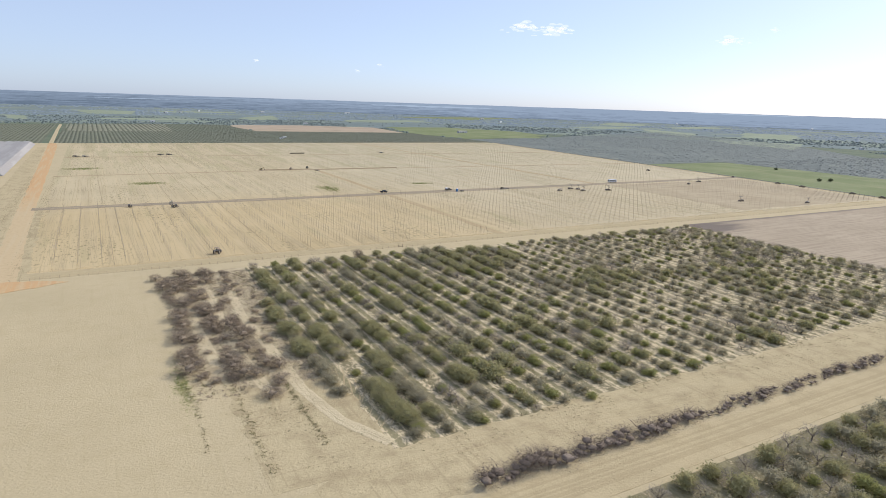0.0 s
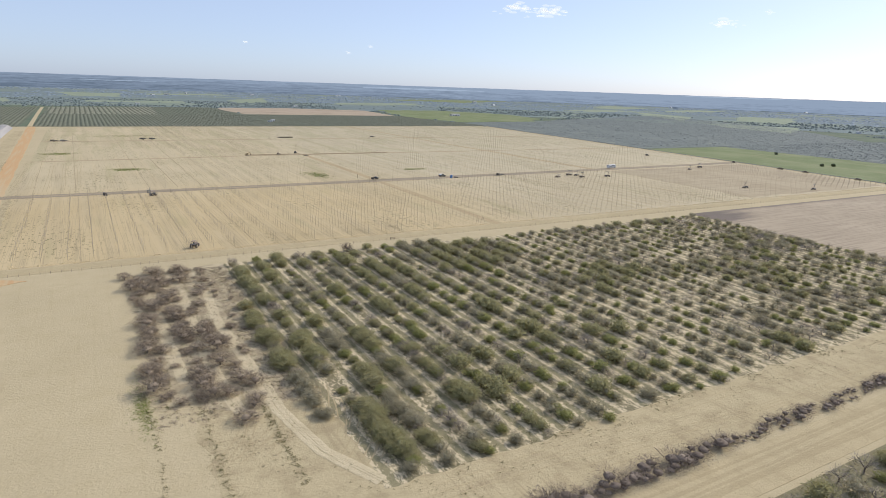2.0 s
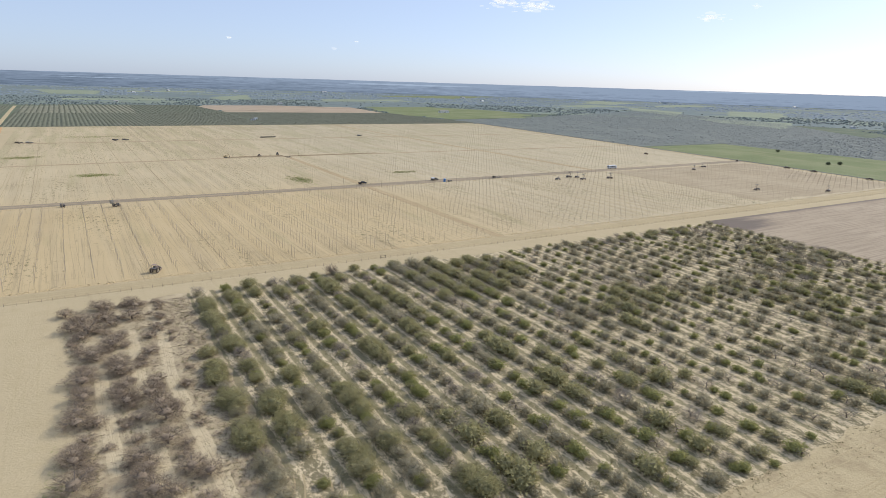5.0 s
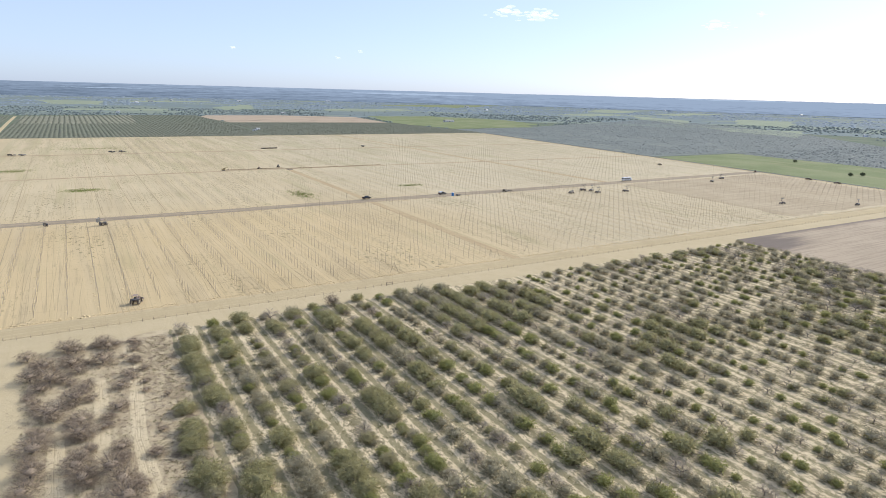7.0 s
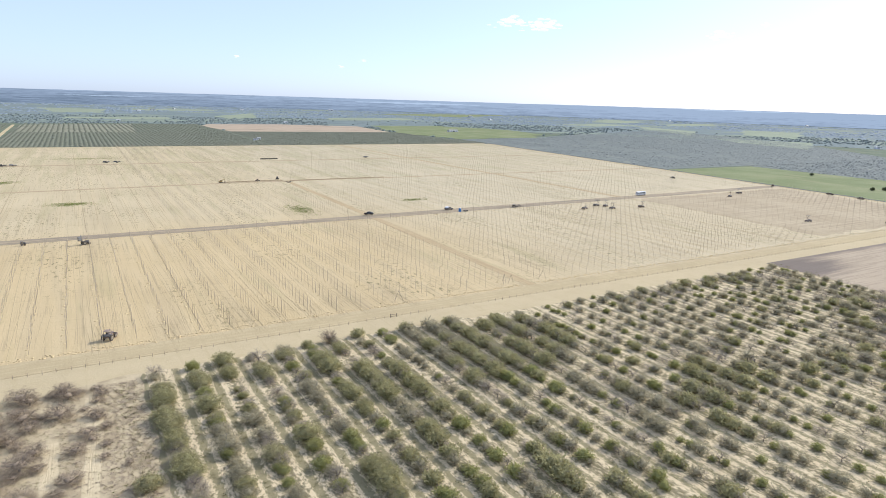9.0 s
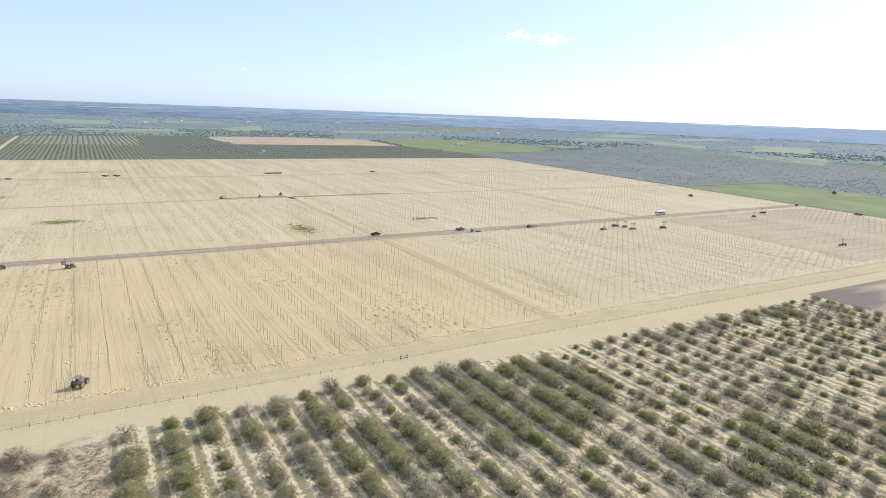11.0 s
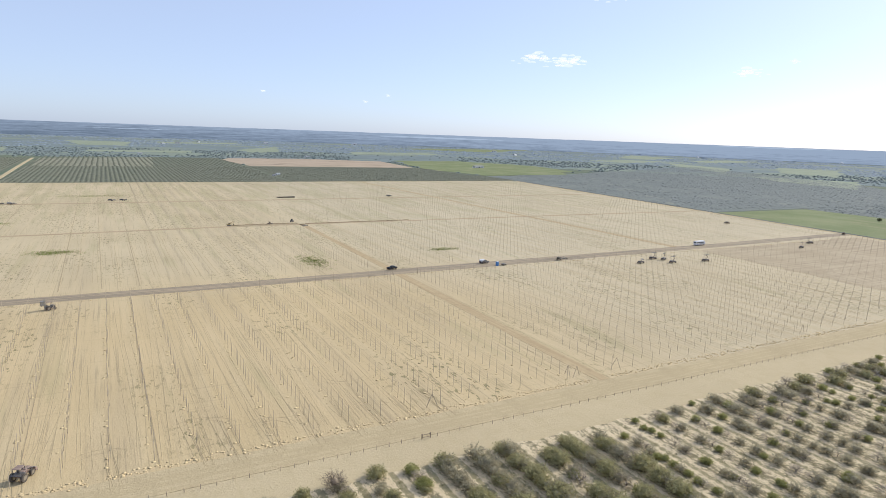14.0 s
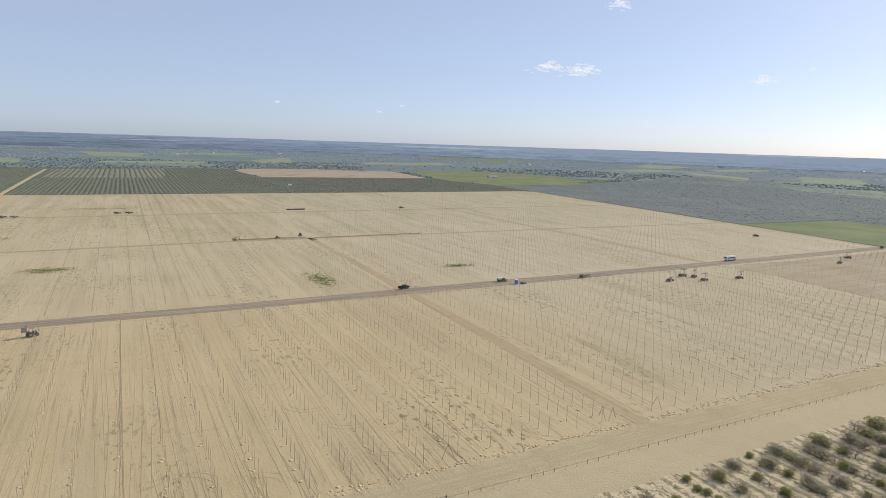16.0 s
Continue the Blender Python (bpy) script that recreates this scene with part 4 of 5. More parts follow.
def ribbon(points, width, z, h=0.03):
    """A narrow ridged strip along points on the ground."""
    v, f = [], []
    for i, (x, y) in enumerate(points):
        x0, y0 = points[max(i - 1, 0)]
        x1, y1 = points[min(i + 1, len(points) - 1)]
        d = math.hypot(x1 - x0, y1 - y0)
        nx, ny = -(y1 - y0) / d * width / 2, (x1 - x0) / d * width / 2
        v += [(x + nx, y + ny, z - 0.01), (x, y, z + h), (x - nx, y - ny, z - 0.01)]
    for i in range(len(points) - 1):
        a = i * 3
        f += [(a, a + 1, a + 4), (a, a + 4, a + 3), (a + 1, a + 2, a + 5), (a + 1, a + 5, a + 4)]
    return np.array(v, dtype=float), np.array(f)


def wander(rng, x0, y0, x1, y1, sway, step=5.0):
    n = max(2, int(math.hypot(x1 - x0, y1 - y0) / step))
    ph, q = rng.uniform(0, 6.28), rng.uniform(0.02, 0.05) * step
    dx, dy = (x1 - x0) / n, (y1 - y0) / n
    d = math.hypot(dx, dy)
    return [(x0 + dx * i - dy / d * sway * math.sin(ph + q * i), y0 + dy * i + dx / d * sway * math.sin(ph + q * i)) for i in range(n + 1)]


def shifted(points, off):
    out = []
    for i, (x, y) in enumerate(points):
        x0, y0 = points[max(i - 1, 0)]
        x1, y1 = points[min(i + 1, len(points) - 1)]
        d = math.hypot(x1 - x0, y1 - y0)
        out.append((x - (y1 - y0) / d * off, y + (x1 - x0) / d * off))
    return out


def tyre_ruts():
    rng = random.Random(101)
    out, yard = [], []

    def pair(points, z, gauge=1.9, width=0.28):
        for off in (-gauge / 2, gauge / 2):
            out.append(ribbon(shifted(points, off), width * rng.uniform(0.7, 1.2), z))

    # along the alleys between the post rows
    for k in range(-26, 52):
        x = 104.1 + 8.3 * k + 4.1
        if x > 330:
            break
        for _ in range(rng.choice((1, 2, 2, 3))):
            y0, y1 = 108 + rng.uniform(0, 10), 247 - rng.uniform(0, 15)
            if rng.random() < 0.4:
                y1 = y0 + rng.uniform(30, 90)
            pair(wander(rng, x + rng.uniform(-2.6, 2.6), y0, x + rng.uniform(-2.6, 2.6), y1, rng.uniform(0.2, 1.1)), 0.07, 1.9, 0.13)
    for k in range(-26, 26):
        x = 104.1 + 8.3 * k + 4.1
        pair(wander(rng, x, 266 + rng.uniform(0, 20), x, 405 - rng.uniform(0, 60), 0.4, 8), 0.07, 1.9, 0.22)
    # turning marks at the row ends
    for cx, cy, r, a0, a1 in ((6, 118, 8, 20, 130), (47, 140, 7, 200, 320), (45, 113, 6, 30, 160), (20, 114, 6, 10, 140), (70, 114, 7, 20, 120), (-14, 113, 6, 40, 150), (92, 116, 9, 150, 250), (40, 152, 6, 180, 300)):
        pts = [(cx + r * math.cos(radians(a0 + (a1 - a0) * i / 12)), cy + r * math.sin(radians(a0 + (a1 - a0) * i / 12))) for i in range(13)]
        pair(pts, 0.075, 1.8, 0.15)
    for x in (-29, -12, 4, 12, 21, 29, 38, 47, 55, 63):
        for _ in range(3):
            x0 = x + rng.uniform(-2, 2)
            pair(wander(rng, x0, 104 - rng.uniform(0, 2), x0 + rng.uniform(-2, 2), 118 + rng.uniform(0, 12), 0.9, 3), 0.09, 1.6, 0.15)
    # the wide lane south of the orchard, the headland and the yard
    for y in (-81.3, -82.6, -85.3, -86.4, -84.2):
        out.append(ribbon(wander(rng, -22, y, 300, y - 2 * rng.random(), 0.35), rng.uniform(0.4, 1.1), 0.10, 0.0))
    for y, x0, x1, sway in ((-62.5, -16, 90, 1.6), (-67.0, -34, 170, 2.2), (-69.0, 10, 120, 1.5)):
        for off in (-0.9, 0.9):
            yard.append(ribbon(shifted(wander(random.Random(int(-y)), x0, y, x1, y - 3, sway, 3), off), 0.28, 0.09, 0.0))
    # a fan of turning marks at the orchard corner
    for k in range(22):
        r, cx, cy = rng.uniform(14, 44), rng.uniform(-62, -50), rng.uniform(-20, -8)
        a0 = rng.uniform(-64, -22)
        pts = [(cx + r * math.cos(radians(a0 + 1.6 * i)), cy + r * math.sin(radians(a0 + 1.6 * i)) * 1.15) for i in range(rng.randrange(8, 22))]
        for off in (-0.8, 0.8):
            out.append(ribbon(shifted(pts, off), 0.3, 0.09, 0.0))
    for y in (98.6, 99.9, 101.0, 102.4, 103.3):
        yard.append(ribbon(wander(rng, -92, y, 480, y, 0.4, 6), rng.uniform(0.4, 1.0), 0.10, 0.0))
    for r in (6.0, 7.8):
        yard.append(ribbon([(113.6 - 9 + r * math.sin(radians(9 * i)), 110 - r * math.cos(radians(9 * i))) for i in range(11)], 0.7, 0.115, 0.0))
    stuff("yard_tracks", joined(yard), m_faint, "faint tyre tracks on open sand", "tracks")
    stuff("tyre_ruts", joined(out), m_rut, "tyre ruts pressed into pale sand", "ruts")
    light = []
    for pts in ([(-32, 78), (-32, 60), (-34, 30), (-33, 9), (-32, -9), (-32, -26), (-29, -44), (-23, -57)], [(-39.4, 60), (-39.6, 46), (-40.5, 23), (-40.5, 2), (-40, -13), (-39, -24)], [(-47.6, 36), (-47.7, 22), (-47.4, 9), (-47, -6)]):
        smooth = []
        for (xa, ya), (xb, yb) in zip(pts, pts[1:]):
            smooth += [(xa + (xb - xa) * i / 6, ya + (yb - ya) * i / 6) for i in range(6)]
        for off, w in ((-1.0, 0.9), (-0.45, 0.3), (0.0, 0.5), (0.95, 0.95), (0.4, 0.3)):
            light.append(ribbon([(px + rng.uniform(-0.12, 0.12), py) for px, py in shifted(smooth + [pts[-1]], off)], w, 0.09))
    stuff("sandy_wheel_tracks", joined(light), m_bright, "pale sandy wheel tracks through dead trees", "tracks")


tyre_ruts()


def post_mounds():
    """Light loose sand thrown up beside the posts."""
    rng = random.Random(102)
    out = []
    for k in range(24):
        x = 104.1 - 8.3 * k
        y = 110.8
        while y < 246:
            for _ in range(rng.choice((0, 1, 1, 2))):
                w = rng.uniform(0.2, 0.55)
                out.append((x - rng.uniform(0.2, 1.3), y + rng.uniform(-1.2, 1.0), 0.04, rng.uniform(0, 6.28), w, rng.uniform(0.05, 0.13), rng.randrange(8)))
            y += 3.95
    stuff("sand_mounds", scattered(SMALL_LUMPS, out), m_mound, "small light sand heaps beside the post feet", "mounds", True)


post_mounds()

for k, (x0, x1, y0, y1, w) in enumerate(((0.6, -0.8, 266, 778, 0.45), (-13.6, -19.0, 266, 778, 0.4), (-29.2, -33.0, 266, 778, 0.5), (-67.6, -72.0, 266, 778, 0.6), (-88.3, -92.5, 266, 778, 0.35),
                                       (-3.2, -4.0, 108, 247, 0.3), (-27.8, -28.8, 120, 247, 0.25), (-66.1, -66.6, 108, 247, 0.4))):
    patch("trench_%d" % (k + 1), [(x0 - w / 3, y0), (x0 + w / 3, y0), (x1 + w / 3, y1), (x1 - w / 3, y1)], 0.11, m_trench, "dark narrow trench line across the field", "trench")
patch("trench_9", [(64, 420.5), (112, 422.5), (112, 426.5), (64, 424.5)], 0.14, m_trench, "freshly dug dark trench beside the track", "trench")
def bedded():
    """Brown bedded soil with thin furrows along x."""
    k = Mat("brown_bedded_soil", 0.95, spec=0.1)
    c = k.mix(k.step(k.noise(0.03, detail=4), 0.35, 0.68), (0.465, 0.38, 0.255), (0.42, 0.34, 0.225))
    c = k.mix(k.step(k.noise(0.012, 1.3, detail=3), 0.5, 0.62, 0.0, 0.65), c, (0.27, 0.215, 0.145))
    c = k.mix(k.step(k.noise(1.2, 0.02, detail=3), 0.56, 0.66, 0.0, 0.4), c, (0.29, 0.23, 0.155))
    k.color(c)
    return k.bump(k.noise(0.3, 1.6, detail=5), 0.15, 0.7).m


m_bed = bedded()
patch("bedded_soil", [(322, 112), (493, 112), (505, 248), (326, 248)], 0.07, m_bed, "brown bedded soil in the east part of the field", "soil", 3.0)
patch("clay_patch", [(-112, 80), (-99, 83), (-90, 86), (-82, 89.5), (-86, 92.5), (-98, 96), (-112, 97)], 0.12, m_orange, "orange clay spilled beside the farm road", "ground", 1.0)
patch("weedy_verge", [(-100, 97), (-94, 97), (-97, 250), (-100.5, 250)], 0.085, m_rutted, "weedy churned verge beside the clay road", "verge", 0.8)
patch("weedy_verge_2", [(-126, 92), (-107, 92), (-110, 240), (-119, 722), (-128, 722)], 0.085, m_rutted, "weedy sand verge beside the clay road", "verge", 0.8)


# ---- solid shapes for machines and buildings ----
class Form:
    """Collects bevelled boxes, cylinders and bars into one bmesh."""

    def __init__(self):
        self.bm = bmesh.new()

    def box(self, cx, cy, cz, sx, sy, sz, bevel=0.04, turn=(0, 0, 0), top=1.0):
        g = bmesh.ops.create_cube(self.bm, size=1.0)["verts"]
        for v in g:
            k = top if v.co.z > 0 else 1.0
            v.co = Vector((v.co.x * sx * k, v.co.y * sy * k, v.co.z * sz))
        bmesh.ops.rotate(self.bm, verts=g, cent=(0, 0, 0), matrix=Euler([radians(a) for a in turn]).to_matrix())
        bmesh.ops.translate(self.bm, verts=g, vec=(cx, cy, cz))
        if bevel:
            edges = {e for v in g for e in v.link_edges}
            bmesh.ops.bevel(self.bm, geom=list(edges), offset=bevel, segments=1, affect='EDGES')
        return self

    def cyl(self, p, q, r0, r1=None, sides=14):
        p, q = Vector(p), Vector(q)
        g = bmesh.ops.create_cone(self.bm, cap_ends=True, segments=sides, radius1=r0, radius2=r0 if r1 is None else r1, depth=(q - p).length)["verts"]
        m = (q - p).to_track_quat('Z', 'Y').to_matrix()
        bmesh.ops.rotate(self.bm, verts=g, cent=(0, 0, 0), matrix=m)
        bmesh.ops.translate(self.bm, verts=g, vec=(p + q) / 2)
        return self

    def bar(self, p, q, w=0.08):
        return self.cyl(p, q, w / 2, sides=6)

    def mesh(self, name, material):
        me = bpy.data.meshes.new(name)
        self.bm.to_mesh(me)
        self.bm.free()
        me.materials.append(material)
        return me


def paint(name, colour, rough=0.5, metal=0.0, dust=0.35):
    """Dusty paint: base colour, fine grime and a coat of pale dust in patches."""
    k = Mat(name, rough, metal, 0.4)
    c = k.mix(k.step(k.noise(6.0, detail=5), 0.35, 0.75, 0.0, 0.5), colour, tuple(v * 0.65 for v in colour))
    c = k.mix(k.step(k.noise(1.4, detail=4), 0.45, 0.75, 0.0, dust), c, (0.42, 0.35, 0.25))
    k.color(c)
    return k.m


p_rust = paint("dusty_brown_machine_paint", (0.26, 0.18, 0.14), dust=0.5)
p_machine = paint("dusty_mauve_brown_paint", (0.20, 0.15, 0.135), dust=0.45)
p_dark = paint("dark_grey_paint", (0.085, 0.08, 0.08))
p_black = paint("black_car_paint", (0.025, 0.028, 0.035), 0.25, dust=0.15)
p_white = paint("white_paint", (0.75, 0.76, 0.78), 0.4, dust=0.15)
p_blue = paint("blue_plastic", (0.06, 0.21, 0.50), 0.5, dust=0.1)
p_yellow = paint("yellow_machine_paint", (0.40, 0.29, 0.12), dust=0.6)
p_brown = paint("dusty_brown_car_paint", (0.15, 0.115, 0.085), 0.45, dust=0.5)
p_pale = paint("weathered_pale_paint", (0.42, 0.42, 0.41), 0.6, dust=0.3)
p_steel = paint("dull_steel", (0.32, 0.31, 0.29), 0.5, 0.6)
p_tyre = paint("dusty_tyre_rubber", (0.10, 0.085, 0.07), 0.9, dust=0.6)
p_rim = paint("rim_metal", (0.30, 0.27, 0.22), 0.5, 0.4)
p_glass = Mat("dark_glass", 0.08, 0.0, 0.6).color((0.03, 0.04, 0.05)).m
p_wood = paint("pallet_wood", (0.13, 0.11, 0.085), 0.85)
p_lamp = paint("lamp_lens", (0.70, 0.66, 0.55), 0.2, dust=0.0)
p_red = paint("red_lens", (0.40, 0.03, 0.02), 0.3, dust=0.0)


def wheel(thing, x, y, r, w):
    t = part("wheel", Form().cyl((0, -w / 2 * 0.8, 0), (0, w / 2 * 0.8, 0), r * 0.3, sides=10).mesh("wheel", p_dark), thing)
    t.location = (x, y, r)
    f = Form().cyl((0, -w / 2, 0), (0, w / 2, 0), r, sides=18)
    part("tyre", f.mesh("tyre", p_tyre), t)
    part("rim", Form().cyl((0, -w / 2 - 0.02, 0), (0, w / 2 + 0.02, 0), r * 0.55, sides=12).mesh("rim", p_rim), t)
    return t


def placed(thing, x, y, turn, z=0.06):
    thing.matrix_world = pose(x, y, z, 0, 0, turn)
    return thing


def boom_lift(name="work_lift"):
    """A low four-wheeled carrier with a thin folding arm and a narrow railed platform."""
    t = tagged(new(name), "dusty dark work lift with a thin raised folding arm", "work lift", "work lifts on the field")
    part("chassis", Form().box(0, 0, 0.78, 4.2, 1.5, 0.4, 0.08).box(1.55, 0, 1.05, 1.0, 1.35, 0.35, 0.1).mesh("chassis", p_machine), t)
    part("engine_cover", Form().box(-1.2, 0.1, 1.2, 1.5, 1.3, 0.5, 0.14).mesh("engine_cover", p_dark), t)
    part("tool_tray", Form().box(0.3, -0.55, 1.1, 1.4, 0.35, 0.25, 0.03).mesh("tool_tray", p_steel), t)
    for x in (-1.4, 1.4):
        for y in (-0.9, 0.9):
            wheel(t, x, y, 0.5, 0.4)
    part("turret", Form().cyl((0.1, 0, 0.95), (0.1, 0, 1.4), 0.42, 0.34).mesh("turret", p_dark), t)
    part("lower_arm", Form().box(0.75, 0, 1.95, 0.2, 0.24, 2.0, 0.03, (0, 48, 0)).bar((0.2, 0, 1.3), (1.0, 0, 2.1), 0.1).mesh("lower_arm", p_machine), t)
    part("upper_arm", Form().box(0.85, 0, 3.05, 0.18, 0.22, 2.1, 0.03, (0, -46, 0)).bar((1.3, 0, 2.5), (0.5, 0, 3.5), 0.09).mesh("upper_arm", p_machine), t)
    pl = part("platform", Form().box(0.5, 0, 3.8, 3.3, 0.9, 0.1, 0.02).mesh("platform", p_dark), t)
    rails = Form()
    for y in (-0.42, 0.42):
        rails.bar((-1.1, y, 4.35), (2.1, y, 4.35), 0.05)
        for x in (-1.1, 0.5, 2.1):
            rails.bar((x, y, 3.8), (x, y, 4.35), 0.05)
    part("guard_rail", rails.mesh("guard_rail", p_dark), pl)
    return t


def stowed_lift():
    """The same carrier with its arm and platform folded down."""
    t = tagged(new("work_lift"), "dusty dark work lift with its arm folded down", "work lift", "work lifts on the field")
    part("chassis", Form().box(0, 0, 0.78, 4.2, 1.5, 0.4, 0.08).box(1.55, 0, 1.05, 1.0, 1.35, 0.35, 0.1).mesh("chassis", p_machine), t)
    part("engine_cover", Form().box(-1.2, 0, 1.25, 1.5, 1.3, 0.55, 0.14).mesh("engine_cover", p_dark), t)
    for x in (-1.4, 1.4):
        for y in (-0.9, 0.9):
            wheel(t, x, y, 0.5, 0.4)
    part("arm", Form().box(0.4, 0, 1.6, 2.4, 0.24, 0.22, 0.03, (0, -12, 0)).mesh("arm", p_machine), t)
    pl = part("platform", Form().box(0.9, 0, 1.95, 2.9, 0.9, 0.1, 0.02).mesh("platform", p_dark), t)
    rails = Form()
    for y in (-0.42, 0.42):
        rails.bar((-0.5, y, 2.5), (2.3, y, 2.5), 0.05)
        for x in (-0.5, 0.9, 2.3):
            rails.bar((x, y, 1.95), (x, y, 2.5), 0.05)
    part("guard_rail", rails.mesh("guard_rail", p_steel), pl)
    return t


def tractor():
    """The tractor that stands at the field's south edge."""
    t = tagged(new("tractor"), "dusty dark brown tractor with a canopy frame and loader", "tractor")
    part("body", Form().box(0.4, 0, 1.15, 2.9, 1.0, 0.75, 0.1).box(1.5, 0, 1.35, 1.5, 0.85, 0.6, 0.12).mesh("body", p_rust), t)
    part("platform", Form().box(-0.9, 0, 1.5, 1.8, 2.0, 0.14, 0.03).mesh("platform", p_dark), t)
    part("seat", Form().box(-0.6, 0, 1.8, 0.5, 0.55, 0.14, 0.04).box(-0.85, 0, 2.1, 0.12, 0.55, 0.5, 0.04).mesh("seat", p_dark), t)
    for x, y, r, w in ((-0.9, -1.05, 0.85, 0.5), (-0.9, 1.05, 0.85, 0.5), (1.7, -0.9, 0.6, 0.4), (1.7, 0.9, 0.6, 0.4)):
        wheel(t, x, y, r, w)
    c = part("canopy", Form().box(-0.6, 0, 2.75, 1.7, 1.5, 0.1, 0.04).mesh("canopy", p_rust), t)
    for x in (-1.35, 0.15):
        for y in (-0.68, 0.68):
            part("canopy_post", Form().bar((x, y, 1.5), (x, y, 2.75), 0.08).mesh("canopy_post", p_dark), c)
    ld = part("loader", Form().box(2.1, -0.55, 1.25, 2.0, 0.14, 0.2, 0.03, (0, 20, 0)).box(2.1, 0.55, 1.25, 2.0, 0.14, 0.2, 0.03, (0, 20, 0)).mesh("loader", p_dark), t)
    part("bucket", Form().box(3.1, 0, 0.55, 0.7, 2.0, 0.65, 0.05, (0, 15, 0), 0.8).mesh("bucket", p_rust), ld)
    part("exhaust", Form().cyl((1.3, 0.25, 1.6), (1.3, 0.25, 2.5), 0.06).mesh("exhaust", p_dark), t)
    return t


def mast_tractor():
    t = tagged(new("forklift_tractor"), "dark tractor with a tall mast and pale crates", "forklift")
    part("body", Form().box(0, 0, 1.0, 2.8, 1.2, 0.8, 0.1).box(0.7, 0, 1.5, 1.2, 0.9, 0.5, 0.1).mesh("body", p_dark), t)
    for x, y, r in ((-0.9, -0.9, 0.8), (-0.9, 0.9, 0.8), (1.1, -0.8, 0.55), (1.1, 0.8, 0.55)):
        wheel(t, x, y, r, 0.42)
    m = part("mast", Form().box(-1.75, -0.45, 2.2, 0.16, 0.14, 4.2, 0.02).box(-1.75, 0.45, 2.2, 0.16, 0.14, 4.2, 0.02).box(-1.75, 0, 4.2, 0.12, 1.0, 0.14, 0.02).mesh("mast", p_steel), t)
    part("fork", Form().box(-2.5, -0.4, 1.9, 1.5, 0.14, 0.08, 0.02).box(-2.5, 0.4, 1.9, 1.5, 0.14, 0.08, 0.02).mesh("fork", p_dark), m)
    for z in (2.35, 3.25):
        part("crate", Form().box(-2.5, 0, z, 1.2, 1.2, 0.8, 0.04).mesh("crate", p_steel), m, "pale grey crate")
    part("canopy", Form().box(-0.3, 0, 2.9, 1.4, 1.3, 0.08, 0.03).bar((-0.9, -0.6, 1.4), (-0.9, -0.6, 2.9)).bar((-0.9, 0.6, 1.4), (-0.9, 0.6, 2.9)).bar((0.3, -0.6, 1.6), (0.3, -0.6, 2.9)).bar((0.3, 0.6, 1.6), (0.3, 0.6, 2.9)).mesh("canopy", p_rust), t)
    return t


def pickup(label, colour, name="pickup_truck", load=None):
    t = tagged(new(name), label, "pickup truck")
    part("body", Form().box(0, 0, 0.85, 5.6, 1.9, 0.6, 0.12).box(1.9, 0, 1.05, 1.6, 1.8, 0.35, 0.12).mesh("body", colour), t)
    cab = part("cab", Form().box(0.2, 0, 1.5, 2.3, 1.75, 0.75, 0.14, top=0.86).mesh("cab", colour), t)
    part("windscreen", Form().box(1.22, 0, 1.5, 0.08, 1.45, 0.5, 0.02, (0, -25, 0)).mesh("windscreen", p_glass), cab)
    for y in (-0.83, 0.83):
        part("side_window", Form().box(0.2, y, 1.52, 1.6, 0.06, 0.42, 0.02).mesh("side_window", p_glass), cab)
    part("rear_window", Form().box(-0.88, 0, 1.52, 0.06, 1.35, 0.4, 0.02).mesh("rear_window", p_glass), cab)
    part("bed", Form().box(-1.85, -0.88, 1.2, 1.8, 0.1, 0.35, 0.03).box(-1.85, 0.88, 1.2, 1.8, 0.1, 0.35, 0.03).box(-2.72, 0, 1.2, 0.1, 1.8, 0.35, 0.03).mesh("bed", colour), t)
    for x in (-1.75, 1.75):
        for y in (-0.86, 0.86):
            wheel(t, x, y, 0.4, 0.28)
    for y in (-0.7, 0.7):
        part("headlight", Form().box(2.8, y, 0.95, 0.06, 0.35, 0.2, 0.02).mesh("headlight", p_lamp), t)
        part("tail_light", Form().box(-2.8, y, 1.0, 0.06, 0.15, 0.3, 0.02).mesh("tail_light", p_red), t)
    part("bumper", Form().box(2.85, 0, 0.6, 0.14, 1.8, 0.2, 0.04).mesh("bumper", p_steel), t)
    if load:
        part("load", Form().box(-1.8, 0, 1.65, 1.9, 1.7, 0.5, 0.06).box(-1.5, 0, 2.2, 2.6, 1.6, 0.1, 0.02).mesh("load", load), t, "pale stacked load")
        for x in (-2.6, -0.95):
            for y in (-0.8, 0.8):
                part("rack_post", Form().bar((x, y, 1.3), (x, y, 2.2), 0.07).mesh("rack_post", p_steel), t)
    return t


